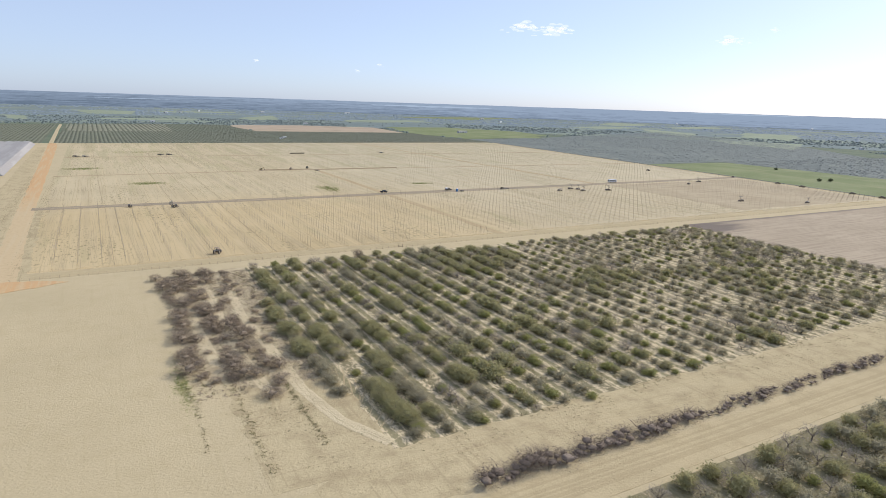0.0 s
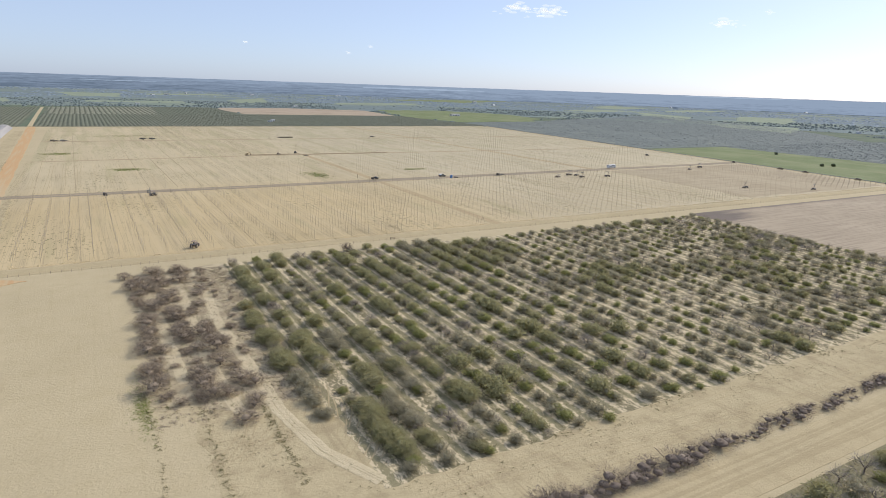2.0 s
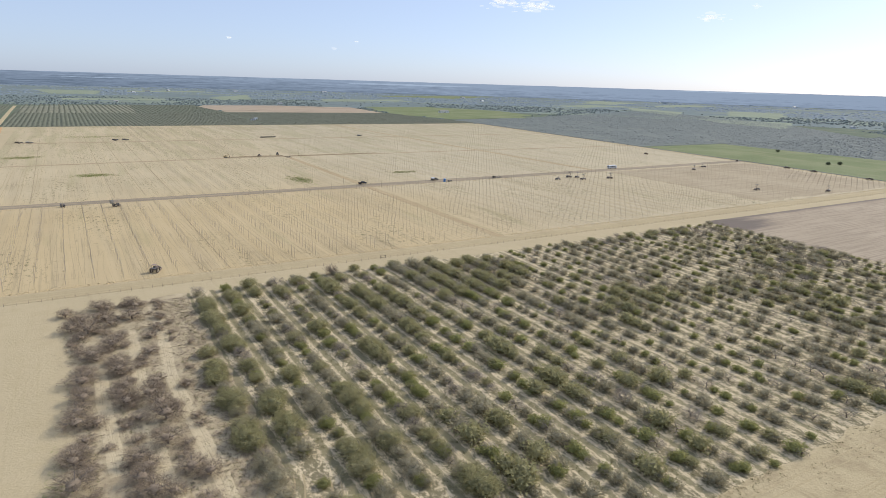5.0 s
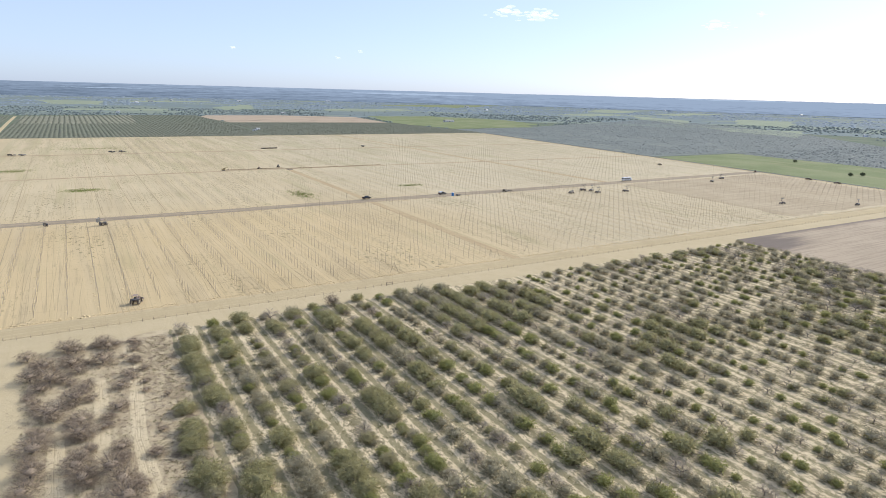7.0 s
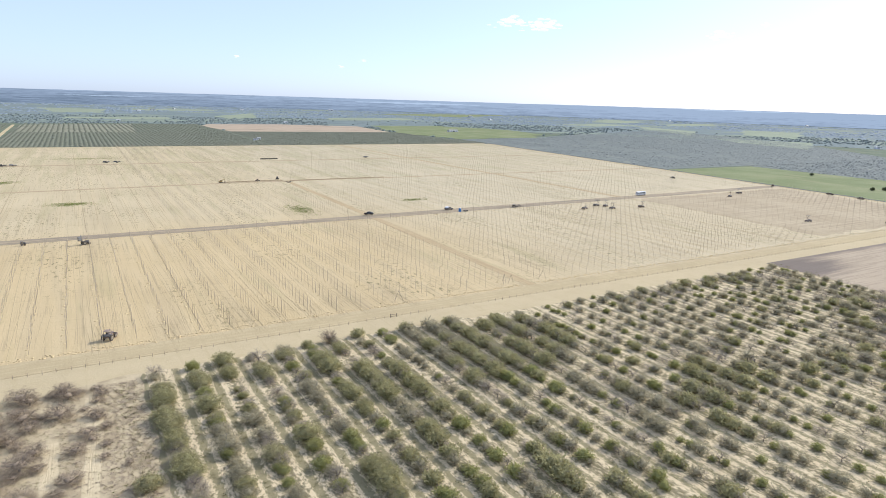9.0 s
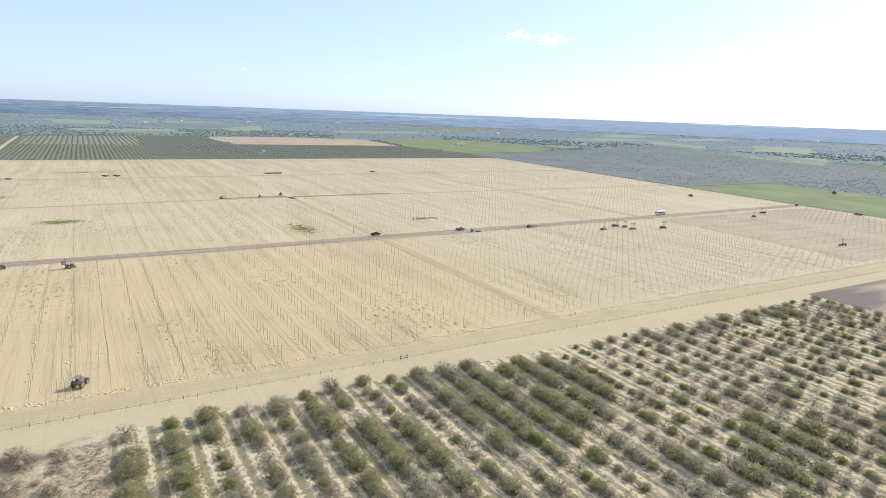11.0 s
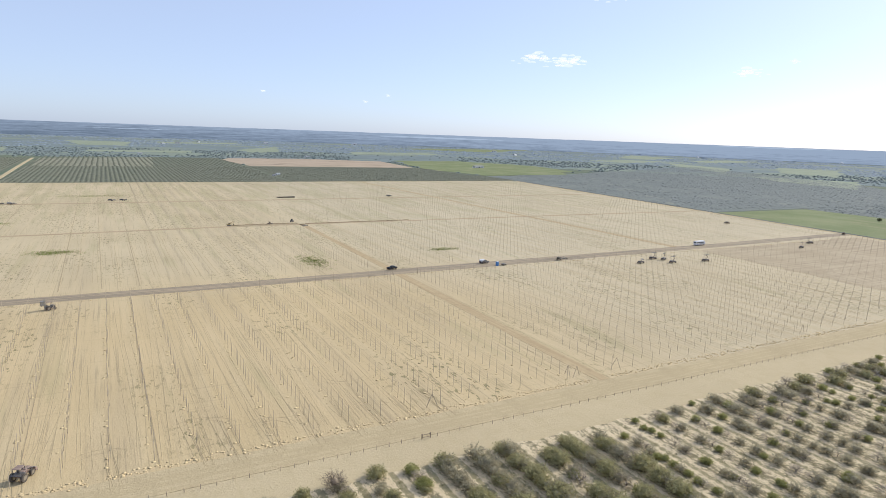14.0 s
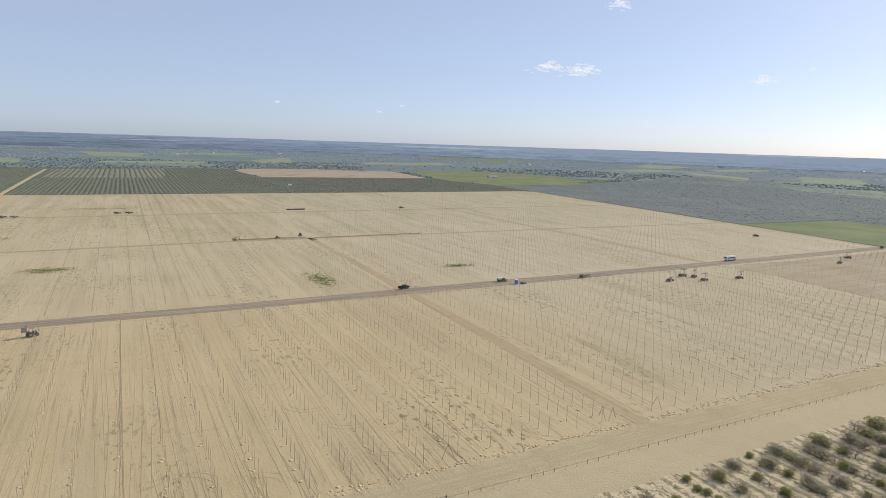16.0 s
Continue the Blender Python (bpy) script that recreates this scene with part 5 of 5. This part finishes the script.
def bus():
    t = tagged(new("bus"), "small white bus parked on the dirt road", "bus")
    part("body", Form().box(0, 0, 1.75, 9.2, 2.4, 2.3, 0.18).mesh("body", p_white), t)
    part("roof", Form().box(0, 0, 2.98, 8.9, 2.2, 0.18, 0.06).mesh("roof", p_white), t)
    part("hood", Form().box(5.0, 0, 1.25, 1.2, 2.0, 1.1, 0.18).mesh("hood", p_white), t)
    for y in (-1.21, 1.21):
        for k in range(7):
            part("window", Form().box(-3.7 + 1.1 * k, y, 2.15, 0.9, 0.05, 0.7, 0.02).mesh("window", p_glass), t)
        part("stripe", Form().box(-0.2, y, 1.35, 8.4, 0.04, 0.12, 0.01).mesh("stripe", p_dark), t)
    part("windscreen", Form().box(4.62, 0, 2.2, 0.06, 2.0, 0.9, 0.02).mesh("windscreen", p_glass), t)
    part("rear_window", Form().box(-4.62, 0, 2.2, 0.06, 1.8, 0.7, 0.02).mesh("rear_window", p_glass), t)
    for x in (-2.8, 3.8):
        for y in (-1.05, 1.05):
            wheel(t, x, y, 0.48, 0.32)
    for y in (-0.8, 0.8):
        part("headlight", Form().box(5.62, y, 1.2, 0.05, 0.3, 0.25, 0.02).mesh("headlight", p_lamp), t)
    return t


def toilet():
    t = tagged(new("portable_toilet"), "blue portable toilet with a white roof on the sand", "portable toilet")
    part("cabin", Form().box(0, 0, 1.15, 1.2, 1.2, 2.1, 0.05).mesh("cabin", p_blue), t)
    part("roof", Form().box(0, 0, 2.3, 1.25, 1.25, 0.22, 0.08, top=0.7).mesh("roof", p_white), t, "white domed roof")
    part("door", Form().box(0, -0.62, 1.15, 0.85, 0.05, 1.8, 0.02).mesh("door", p_blue), t)
    part("skid", Form().box(0, -0.45, 0.06, 1.3, 0.12, 0.12, 0.01).box(0, 0.45, 0.06, 1.3, 0.12, 0.12, 0.01).mesh("skid", p_dark), t)
    part("vent_pipe", Form().cyl((0.45, 0.45, 2.2), (0.45, 0.45, 2.7), 0.06).mesh("vent_pipe", p_dark), t)
    return t


def trailer(label, length=5.0, load=None):
    t = tagged(new("trailer"), label, "trailer")
    part("deck", Form().box(0, 0, 0.8, length, 2.0, 0.18, 0.03).mesh("deck", p_dark), t)
    part("drawbar", Form().bar((length / 2, 0, 0.7), (length / 2 + 1.3, 0, 0.5), 0.12).mesh("drawbar", p_dark), t)
    for x in (-0.5, 0.5):
        for y in (-1.0, 1.0):
            wheel(t, x, y, 0.4, 0.25)
    if load:
        part("load", Form().box(-length * 0.2, 0, 1.35, length * 0.5, 1.8, 0.95, 0.06).box(length * 0.28, 0, 1.15, length * 0.3, 1.7, 0.5, 0.06).mesh("load", load), t)
    return t


def excavator():
    t = tagged(new("excavator"), "yellow-brown tracked excavator with a folded arm", "excavator")
    for y in (-1.1, 1.1):
        part("crawler_track", Form().box(0, y, 0.45, 3.8, 0.6, 0.85, 0.3).mesh("crawler_track", p_dark), t)
    part("house", Form().box(-0.6, 0, 1.7, 3.0, 2.4, 1.1, 0.12).mesh("house", p_yellow), t)
    cab = part("cab", Form().box(0.6, 0.7, 2.15, 1.3, 1.0, 1.5, 0.1).mesh("cab", p_yellow), t)
    part("cab_window", Form().box(0.6, 0.72, 2.4, 1.36, 1.04, 0.7, 0.02).mesh("cab_window", p_glass), cab)
    part("boom", Form().box(2.4, -0.2, 3.0, 3.8, 0.4, 0.5, 0.06, (0, -38, 0)).mesh("boom", p_yellow), t)
    st = part("stick", Form().box(4.6, -0.2, 2.9, 0.32, 0.32, 2.9, 0.05, (0, -20, 0)).mesh("stick", p_yellow), t)
    part("bucket", Form().box(5.0, -0.2, 1.1, 0.8, 1.0, 0.9, 0.1, (0, 20, 0), 0.7).mesh("bucket", p_dark), st)
    return t


def loader_machine(label, colour):
    t = tagged(new("wheel_loader"), label, "loader")
    part("body", Form().box(-0.6, 0, 1.3, 2.6, 1.7, 0.9, 0.12).mesh("body", colour), t)
    cab = part("cab", Form().box(0.1, 0, 2.2, 1.3, 1.4, 1.2, 0.1).mesh("cab", colour), t)
    part("cab_window", Form().box(0.1, 0, 2.35, 1.36, 1.46, 0.6, 0.02).mesh("cab_window", p_glass), cab)
    for x in (-1.2, 1.3):
        for y in (-0.95, 0.95):
            wheel(t, x, y, 0.7, 0.5)
    part("lift_arm", Form().box(2.0, -0.5, 1.1, 1.9, 0.18, 0.25, 0.03, (0, 12, 0)).box(2.0, 0.5, 1.1, 1.9, 0.18, 0.25, 0.03, (0, 12, 0)).mesh("lift_arm", p_dark), t)
    part("bucket", Form().box(3.1, 0, 0.65, 0.9, 2.3, 0.8, 0.06, (0, 15, 0), 0.8).mesh("bucket", p_dark), t)
    return t


def crate_stack(n=9):
    t = tagged(new("crate_stack"), "long dark row of stacked wooden crates", "crates")
    me = Form().box(0, 0, 0.55, 1.8, 2.2, 1.1, 0.05).mesh("crate", p_wood)
    for k in range(n):
        for z in (0.0,):
            c = part("crate", me, t)
            c.location = (-n + 2.0 * k + 1.0, 0.0, z)
    return t


def pipe_heap(label):
    rng = random.Random(131)
    t = tagged(new("timber_heap"), label, "heap")
    for k in range(12):
        a = rng.uniform(-0.9, 0.9)
        ln = rng.uniform(2.0, 4.5)
        x, y, z = rng.uniform(-3, 3), rng.uniform(-2, 2), 0.15 + 0.1 * (k % 5)
        dx, dy = math.cos(a) * ln / 2, math.sin(a) * ln / 2
        part("timber", Form().cyl((x - dx, y - dy, z), (x + dx, y + dy, z + rng.uniform(0, 0.3)), 0.11, sides=8).mesh("timber", p_wood if k % 3 else p_steel), t)
    return t


def spoil(name, label, x0, x1, y, w, h, seed):
    """A low bank of thrown-up soil."""
    rng = random.Random(seed)
    places, x = [], x0
    while x < x1:
        places.append((x, y + rng.gauss(0, w * 0.25), 0.02, rng.uniform(0, 6.28), rng.uniform(0.5, 1.0) * w, rng.uniform(0.5, 1.0) * h, rng.randrange(8)))
        x += w * 0.5
    stuff(name, scattered(LUMPS, places), m_track, label, "soil bank")


# ---- the machines in their places ----
placed(tractor(), -27.0, 113.6, 62)
placed(mast_tractor(), -30.0, 239.5, 25)
placed(stowed_lift(), 254.5, 229, 10, 0.08)
lift = placed(boom_lift(), 271.5, 236, -15, 0.08)
for x, y, a in ((276, 232, 25), (274, 223.5, 5), (298, 220.5, -10), (408, 231, 20), (434, 241, 160), (359, 141.5, 175), (405.5, 118, 15)):
    placed(copy_thing(lift, pose(x, y, 0.07)), x, y, a, 0.08)
placed(pickup("black pickup truck parked on the dirt road", p_black), 114.8, 260.5, 12, 0.10)
placed(pickup("dark flatbed truck with a pale load on the road", p_dark, "flatbed_truck", p_white), 168, 258, 8, 0.10)
placed(trailer("small dark trailer with boxes beside the road", 2.0, p_dark), -53.5, 247, 10)
placed(toilet(), 171.6, 250.6, 20)
placed(trailer("small dark trailer beside the blue toilet", 2.2), 175.6, 250.2, 100)
placed(bus(), 342, 261.4, 4, 0.11)
placed(trailer("low dark trailer beside a heap of timber", 3.4, p_wood), 214.5, 252, 30)
placed(pipe_heap("loose heap of poles and planks by the road"), 220, 254.5, 20)
car = placed(pickup("dusty brown pickup truck parked at the field edge", p_brown), 465.8, 333.9, 70)
for x, y, a in ((509.9, 259.7, 30), (506, 207.5, 85), (505, 183, 82), (503, 137, 88), (503, 113, 85)):
    placed(copy_thing(car, pose(x, y, 0.07)), x, y, a, 0.1)
placed(excavator(), 64, 426, 15).scale = (0.68, 0.68, 0.68)
placed(loader_machine("small brown loader on the trench line", p_rust), 92, 426.5, 30).scale = (0.7, 0.7, 0.7)
placed(loader_machine("dark loader at the trench crossing", p_dark), 110, 434, 60).scale = (0.8, 0.8, 0.8)
placed(pipe_heap("brown heap of pipes and planks at the crossing"), 114, 414, 60)
placed(crate_stack(), 148, 600, 3)
placed(trailer("pale trailer far out in the field", 6.0, p_steel), 258, 595, 5)
placed(trailer("dark loaded trailer on the far track", 6.5, p_dark), -6, 595, 5)
placed(trailer("dark loaded trailer on the far track", 6.5, p_dark), 3, 595.5, 0)
placed(trailer("dark loaded trailer beside the clay road", 7.0, p_wood), -86, 584, 0)
placed(trailer("dark loaded trailer beside the clay road", 6.0, p_steel), -78, 583, 8)
spoil("trench_spoil", "brown bank of soil beside the trench", 66, 112, 427.5, 1.6, 0.7, 141)
spoil("track_bank", "low brown soil bank along the track", 118, 200, 424, 1.3, 0.5, 142)


def gate():
    t = tagged(new("farm_gate"), "short dark wooden gate in the wire fence", "gate")
    for x in (0, 2.1):
        part("gate_post", Form().box(x, 0, 0.6, 0.2, 0.2, 1.3, 0.02).mesh("gate_post", m_fence), t)
    for z in (0.35, 0.95):
        part("rail", Form().box(1.05, 0, z, 2.1, 0.06, 0.12, 0.01).mesh("rail", m_fence), t)
    return t


placed(gate(), 50.0, 96.0, 0, 0.05)


def brace(x, y, a):
    t = tagged(new("corner_brace"), "leaning timber brace at a block corner", "brace", "corner braces")
    for side in (-1, 1):
        part("pole", Form().cyl((1.6 * side, 0.0, 0.0), (0.0, 0.0, 3.4), 0.06, 0.05, 6).mesh("pole", m_post), t)
    return placed(t, x, y, a, 0.05)


for x, y, a in ((107.5, 111.0, 15), (123.5, 111.5, 100), (105.5, 112.5, 80), (108.5, 246.5, 20), (122, 246.0, 60), (120.5, 268.5, 30), (105, 268.5, 70), (60, 110.5, 5), (215, 110.5, 5)):
    brace(x, y, a)


# ---- the screen house beside the clay road ----
def screen_house():
    k = Mat("white_screen_cloth", 0.7, spec=0.2)
    c = k.mix(k.step(k.noise(0.12, 0.01, detail=2), 0.4, 0.6), (0.37, 0.345, 0.325), (0.31, 0.29, 0.275))
    k.color(k.mix(k.step(k.noise(0.3, detail=4), 0.5, 0.75, 0.0, 0.4), c, (0.42, 0.385, 0.335)))
    m_cloth = k.m
    t = tagged(new("screen_house"), "low greyish white screen house with long roof spans", "screen house")
    for x1, y0, y1, top in ((-140, 230, 424, 3.6), (-137, 428, 768, 3.6)):
        n, w = 12, 9.0
        v, f = [], []
        xs = [x1 - w * 0.5 * i for i in range(2 * n + 1)]
        for x_i, x in enumerate(xs):
            z = top + (0.7 if x_i % 2 else 0.0)
            v += [(x, y0, z), (x, y1, z)]
        for i in range(2 * n):
            a = 2 * i
            f += [(a, a + 1, a + 3), (a, a + 3, a + 2)]
        part("roof", mesh_np("roof", v, f, m_cloth), t)
        side = [(x1, y0, top), (x1, y1, top), (x1 + 4.5, y1 + 1, 0.05), (x1 + 4.5, y0 - 1, 0.05)]
        part("side_wall", mesh_np("side_wall", side, [(0, 1, 2), (0, 2, 3)], m_cloth), t)
        end = [(x1, y0, top), (x1 - n * w, y0, top), (x1 - n * w, y0 - 2, 0.05), (x1 + 4.5, y0 - 1, 0.05)]
        part("end_wall", mesh_np("end_wall", end, [(0, 1, 2), (0, 2, 3)], m_cloth), t)
        back = [(x1, y1, top), (x1 - n * w, y1, top), (x1 - n * w, y1 + 2, 0.05), (x1 + 4.5, y1 + 1, 0.05)]
        part("end_wall", mesh_np("end_wall", back, [(0, 1, 2), (0, 2, 3)], m_cloth), t)
    return t


screen_house()


# ---- lone trees and far farm buildings ----
m_lone = leaf_material("dark_green_leaves", (0.085, 0.10, 0.055), (0.13, 0.145, 0.08), (0.10, 0.12, 0.07), 0.15)
lone_crown = mesh_np("crown", *LEAFY[1][1], m_lone)
for x, y, w in ((577, 209, 0.75), (590, 205, 0.8), (648, 303, 0.75)):
    lone = tree_thing("leafy", 1, x, y, 1.0, w * 1.2, w * 1.5, 0.1)
    lone["label"] = "lone dark green tree on a grass strip"
    for piece in lone.children:
        if piece.name.startswith("crown"):
            piece.data = lone_crown


def farm_house(w, d, h, roof_mat, label):
    t = tagged(new("farm_building"), label, "farm building", "far farm buildings")
    part("wall", Form().box(0, 0, h / 2, w, d, h, 0.05).mesh("wall", p_white), t)
    bm = bmesh.new()
    pts = [(-w / 2 - .4, -d / 2 - .4, h), (w / 2 + .4, -d / 2 - .4, h), (w / 2 + .4, d / 2 + .4, h), (-w / 2 - .4, d / 2 + .4, h), (-w / 2 - .4, 0, h + d * 0.25), (w / 2 + .4, 0, h + d * 0.25)]
    vs = [bm.verts.new(p) for p in pts]
    for q in ((0, 1, 5, 4), (2, 3, 4, 5), (0, 4, 3), (1, 2, 5), (3, 2, 1, 0)):
        bm.faces.new([vs[i] for i in q])
    me = bpy.data.meshes.new("roof")
    bm.to_mesh(me)
    bm.free()
    me.materials.append(roof_mat)
    part("roof", me, t)
    part("door", Form().box(0, -d / 2 - 0.03, h * 0.4, w * 0.15, 0.06, h * 0.75, 0.01).mesh("door", p_dark), t)
    for x in (-w * 0.3, w * 0.3):
        part("window", Form().box(x, -d / 2 - 0.03, h * 0.55, w * 0.12, 0.06, h * 0.3, 0.01).mesh("window", p_glass), t)
    return t


for x, y, w, d, h, a, m in ((214, 905, 9, 7, 3.2, 20, p_pale), (205, 890, 7, 5, 2.6, 5, p_steel), (693, 1120, 40, 12, 4.5, 12, p_steel), (430, 1500, 14, 9, 4, 30, p_pale), (445, 1530, 10, 8, 3.5, 80, p_pale),
                            (60, 1530, 14, 9, 4, 10, p_pale), (170, 2350, 22, 12, 5, 40, p_pale), (230, 2480, 26, 12, 5, 15, p_steel), (330, 2700, 24, 14, 5, 60, p_pale), (610, 2750, 30, 14, 5, 20, p_pale),
                            (1090, 2950, 40, 16, 6, 5, p_pale), (1330, 1900, 34, 14, 5, 35, p_pale), (1500, 2300, 30, 14, 5, 10, p_steel), (2500, 2050, 40, 16, 6, 30, p_pale), (2900, 1600, 36, 16, 6, 12, p_pale), (1330, 560, 26, 9, 4, 40, p_pale)):
    placed(farm_house(w * 0.65, d * 0.65, h * 0.7, m, "small pale farm building among trees"), x, y, a, 0.15)


# ---- horizon and clouds ----
def backdrop():
    """Far hazy woods and two lakes on the horizon, beyond all built land."""
    k = bpy.data.materials.new("hazy_horizon_glow")
    k.use_nodes = True
    nt = k.node_tree
    em = nt.nodes.new("ShaderNodeEmission")
    em.inputs[1].default_value = 1.0
    co = nt.nodes.new("ShaderNodeTexCoord")
    mp = nt.nodes.new("ShaderNodeMapping")
    mp.inputs["Scale"].default_value = (0.006, 0.006, 0.16)
    streaks = nt.nodes.new("ShaderNodeTexNoise")
    streaks.inputs["Scale"].default_value, streaks.inputs["Detail"].default_value = 1.0, 5.0
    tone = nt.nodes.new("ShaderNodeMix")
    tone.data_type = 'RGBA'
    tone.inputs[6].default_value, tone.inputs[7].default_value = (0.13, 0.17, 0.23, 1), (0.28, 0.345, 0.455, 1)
    nt.links.new(co.outputs["Object"], mp.inputs[0])
    nt.links.new(mp.outputs[0], streaks.inputs["Vector"])
    # haze painted as glow: paler with height, which is distance, and towards the sun
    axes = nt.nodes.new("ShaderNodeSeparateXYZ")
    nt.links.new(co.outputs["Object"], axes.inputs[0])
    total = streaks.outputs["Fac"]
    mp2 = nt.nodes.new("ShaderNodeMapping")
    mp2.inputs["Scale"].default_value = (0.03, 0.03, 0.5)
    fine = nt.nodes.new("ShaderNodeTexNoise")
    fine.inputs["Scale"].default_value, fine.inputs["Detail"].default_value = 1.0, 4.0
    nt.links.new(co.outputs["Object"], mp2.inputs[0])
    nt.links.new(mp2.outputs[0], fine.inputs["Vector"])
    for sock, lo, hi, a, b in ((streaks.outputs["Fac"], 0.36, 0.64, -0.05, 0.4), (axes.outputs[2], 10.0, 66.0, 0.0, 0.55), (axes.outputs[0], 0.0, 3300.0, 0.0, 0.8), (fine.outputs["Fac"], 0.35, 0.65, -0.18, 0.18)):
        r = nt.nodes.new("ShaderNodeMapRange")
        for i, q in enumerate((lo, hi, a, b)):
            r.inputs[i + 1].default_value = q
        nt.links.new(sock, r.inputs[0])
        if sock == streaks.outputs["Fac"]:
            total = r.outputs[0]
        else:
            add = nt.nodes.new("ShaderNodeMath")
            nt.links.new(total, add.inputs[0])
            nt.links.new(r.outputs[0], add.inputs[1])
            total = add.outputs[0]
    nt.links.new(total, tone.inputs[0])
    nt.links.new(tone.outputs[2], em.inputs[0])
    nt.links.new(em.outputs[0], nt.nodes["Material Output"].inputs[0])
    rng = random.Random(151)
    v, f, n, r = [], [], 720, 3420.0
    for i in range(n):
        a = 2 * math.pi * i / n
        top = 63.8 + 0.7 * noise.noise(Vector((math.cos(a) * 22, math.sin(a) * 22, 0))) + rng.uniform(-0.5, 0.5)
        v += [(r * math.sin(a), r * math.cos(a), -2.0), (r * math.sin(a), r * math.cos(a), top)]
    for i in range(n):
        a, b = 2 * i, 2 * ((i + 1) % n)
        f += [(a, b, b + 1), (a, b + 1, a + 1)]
    tagged(new("backdrop", mesh_np("backdrop", v, f, k)), "glowing backdrop of hazy blue woods along the horizon", "backdrop", kind="structure")
    # the water's brightness is an even painted glow, not a reflection
    w = bpy.data.materials.new("far_water_glow")
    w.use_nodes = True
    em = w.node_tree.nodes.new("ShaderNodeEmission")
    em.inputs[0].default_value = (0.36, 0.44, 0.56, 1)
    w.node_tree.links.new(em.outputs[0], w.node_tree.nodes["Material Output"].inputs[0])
    for j, (a0, a1, z0, z1) in enumerate(((22.3, 34.0, 42.5, 52), (51.5, 60.5, 56, 62.2), (-1.0, 5.0, 40, 43.5))):
        v, f, m, rr = [], [], 24, 3405.0
        for i in range(m + 1):
            a = radians(a0 + (a1 - a0) * i / m)
            q = math.sin(math.pi * i / m) ** 0.5
            mid, half = (z0 + z1) / 2, (z1 - z0) / 2 * q * (0.8 + 0.3 * math.sin(i * 1.7))
            v += [(rr * math.sin(a), rr * math.cos(a), mid - half), (rr * math.sin(a), rr * math.cos(a), mid + half)]
        for i in range(m):
            f += [(2 * i, 2 * i + 2, 2 * i + 3), (2 * i, 2 * i + 3, 2 * i + 1)]
        tagged(new("backdrop_lake_%d" % (j + 1), mesh_np("lake", v, f, w)), "pale lake on the horizon, its glint put in as glow", "backdrop", kind="structure")


backdrop()


def clouds():
    k = bpy.data.materials.new("thin_cloud_glow")
    k.use_nodes = True
    nt = k.node_tree
    # the sunlit white of the puffs is put in as glow
    glow = nt.nodes.new("ShaderNodeEmission")
    glow.inputs[0].default_value = (1.0, 1.0, 1.0, 1)
    tr = nt.nodes.new("ShaderNodeBsdfTransparent")
    mx = nt.nodes.new("ShaderNodeMixShader")
    mx.inputs[0].default_value = 0.2
    nt.links.new(tr.outputs[0], mx.inputs[1])
    nt.links.new(glow.outputs[0], mx.inputs[2])
    nt.links.new(mx.outputs[0], nt.nodes["Material Output"].inputs[0])
    rng = random.Random(161)
    for az, el, w, h, n in ((36.4, 6.95, 110, 44, 16), (39.1, 6.7, 150, 46, 20), (41.9, 11.9, 95, 36, 14), (53.8, 5.8, 100, 34, 12), (57.0, 6.6, 50, 14, 5), (23.2, 3.2, 30, 14, 4), (21.3, 2.7, 30, 16, 4), (12.4, 3.1, 26, 14, 4)):
        r = 4500.0
        c = Vector((r * math.sin(radians(az)), r * math.cos(radians(az)), 66 + r * math.tan(radians(el))))
        side = Vector((math.cos(radians(az)), -math.sin(radians(az)), 0))
        places = []
        for _ in range(n * 2):
            q = rng.gauss(0, 0.5)
            p = c + side * q * w + Vector((0, 0, rng.gauss(0, 0.2) * h * 2 - abs(q) * h * 0.3))
            s = rng.uniform(0.2, 0.6) * h * (1.2 - min(0.8, abs(q)))
            places.append((p.x, p.y, p.z, rng.uniform(0, 6.28), s * 1.6, s * 0.8, rng.randrange(8)))
        ob = tagged(new("cloud", mesh_np("cloud", *scattered(LUMPS, places), k)), "small thin white cloud in hazy sky", "cloud", kind="structure")
        ob.visible_shadow = False


clouds()
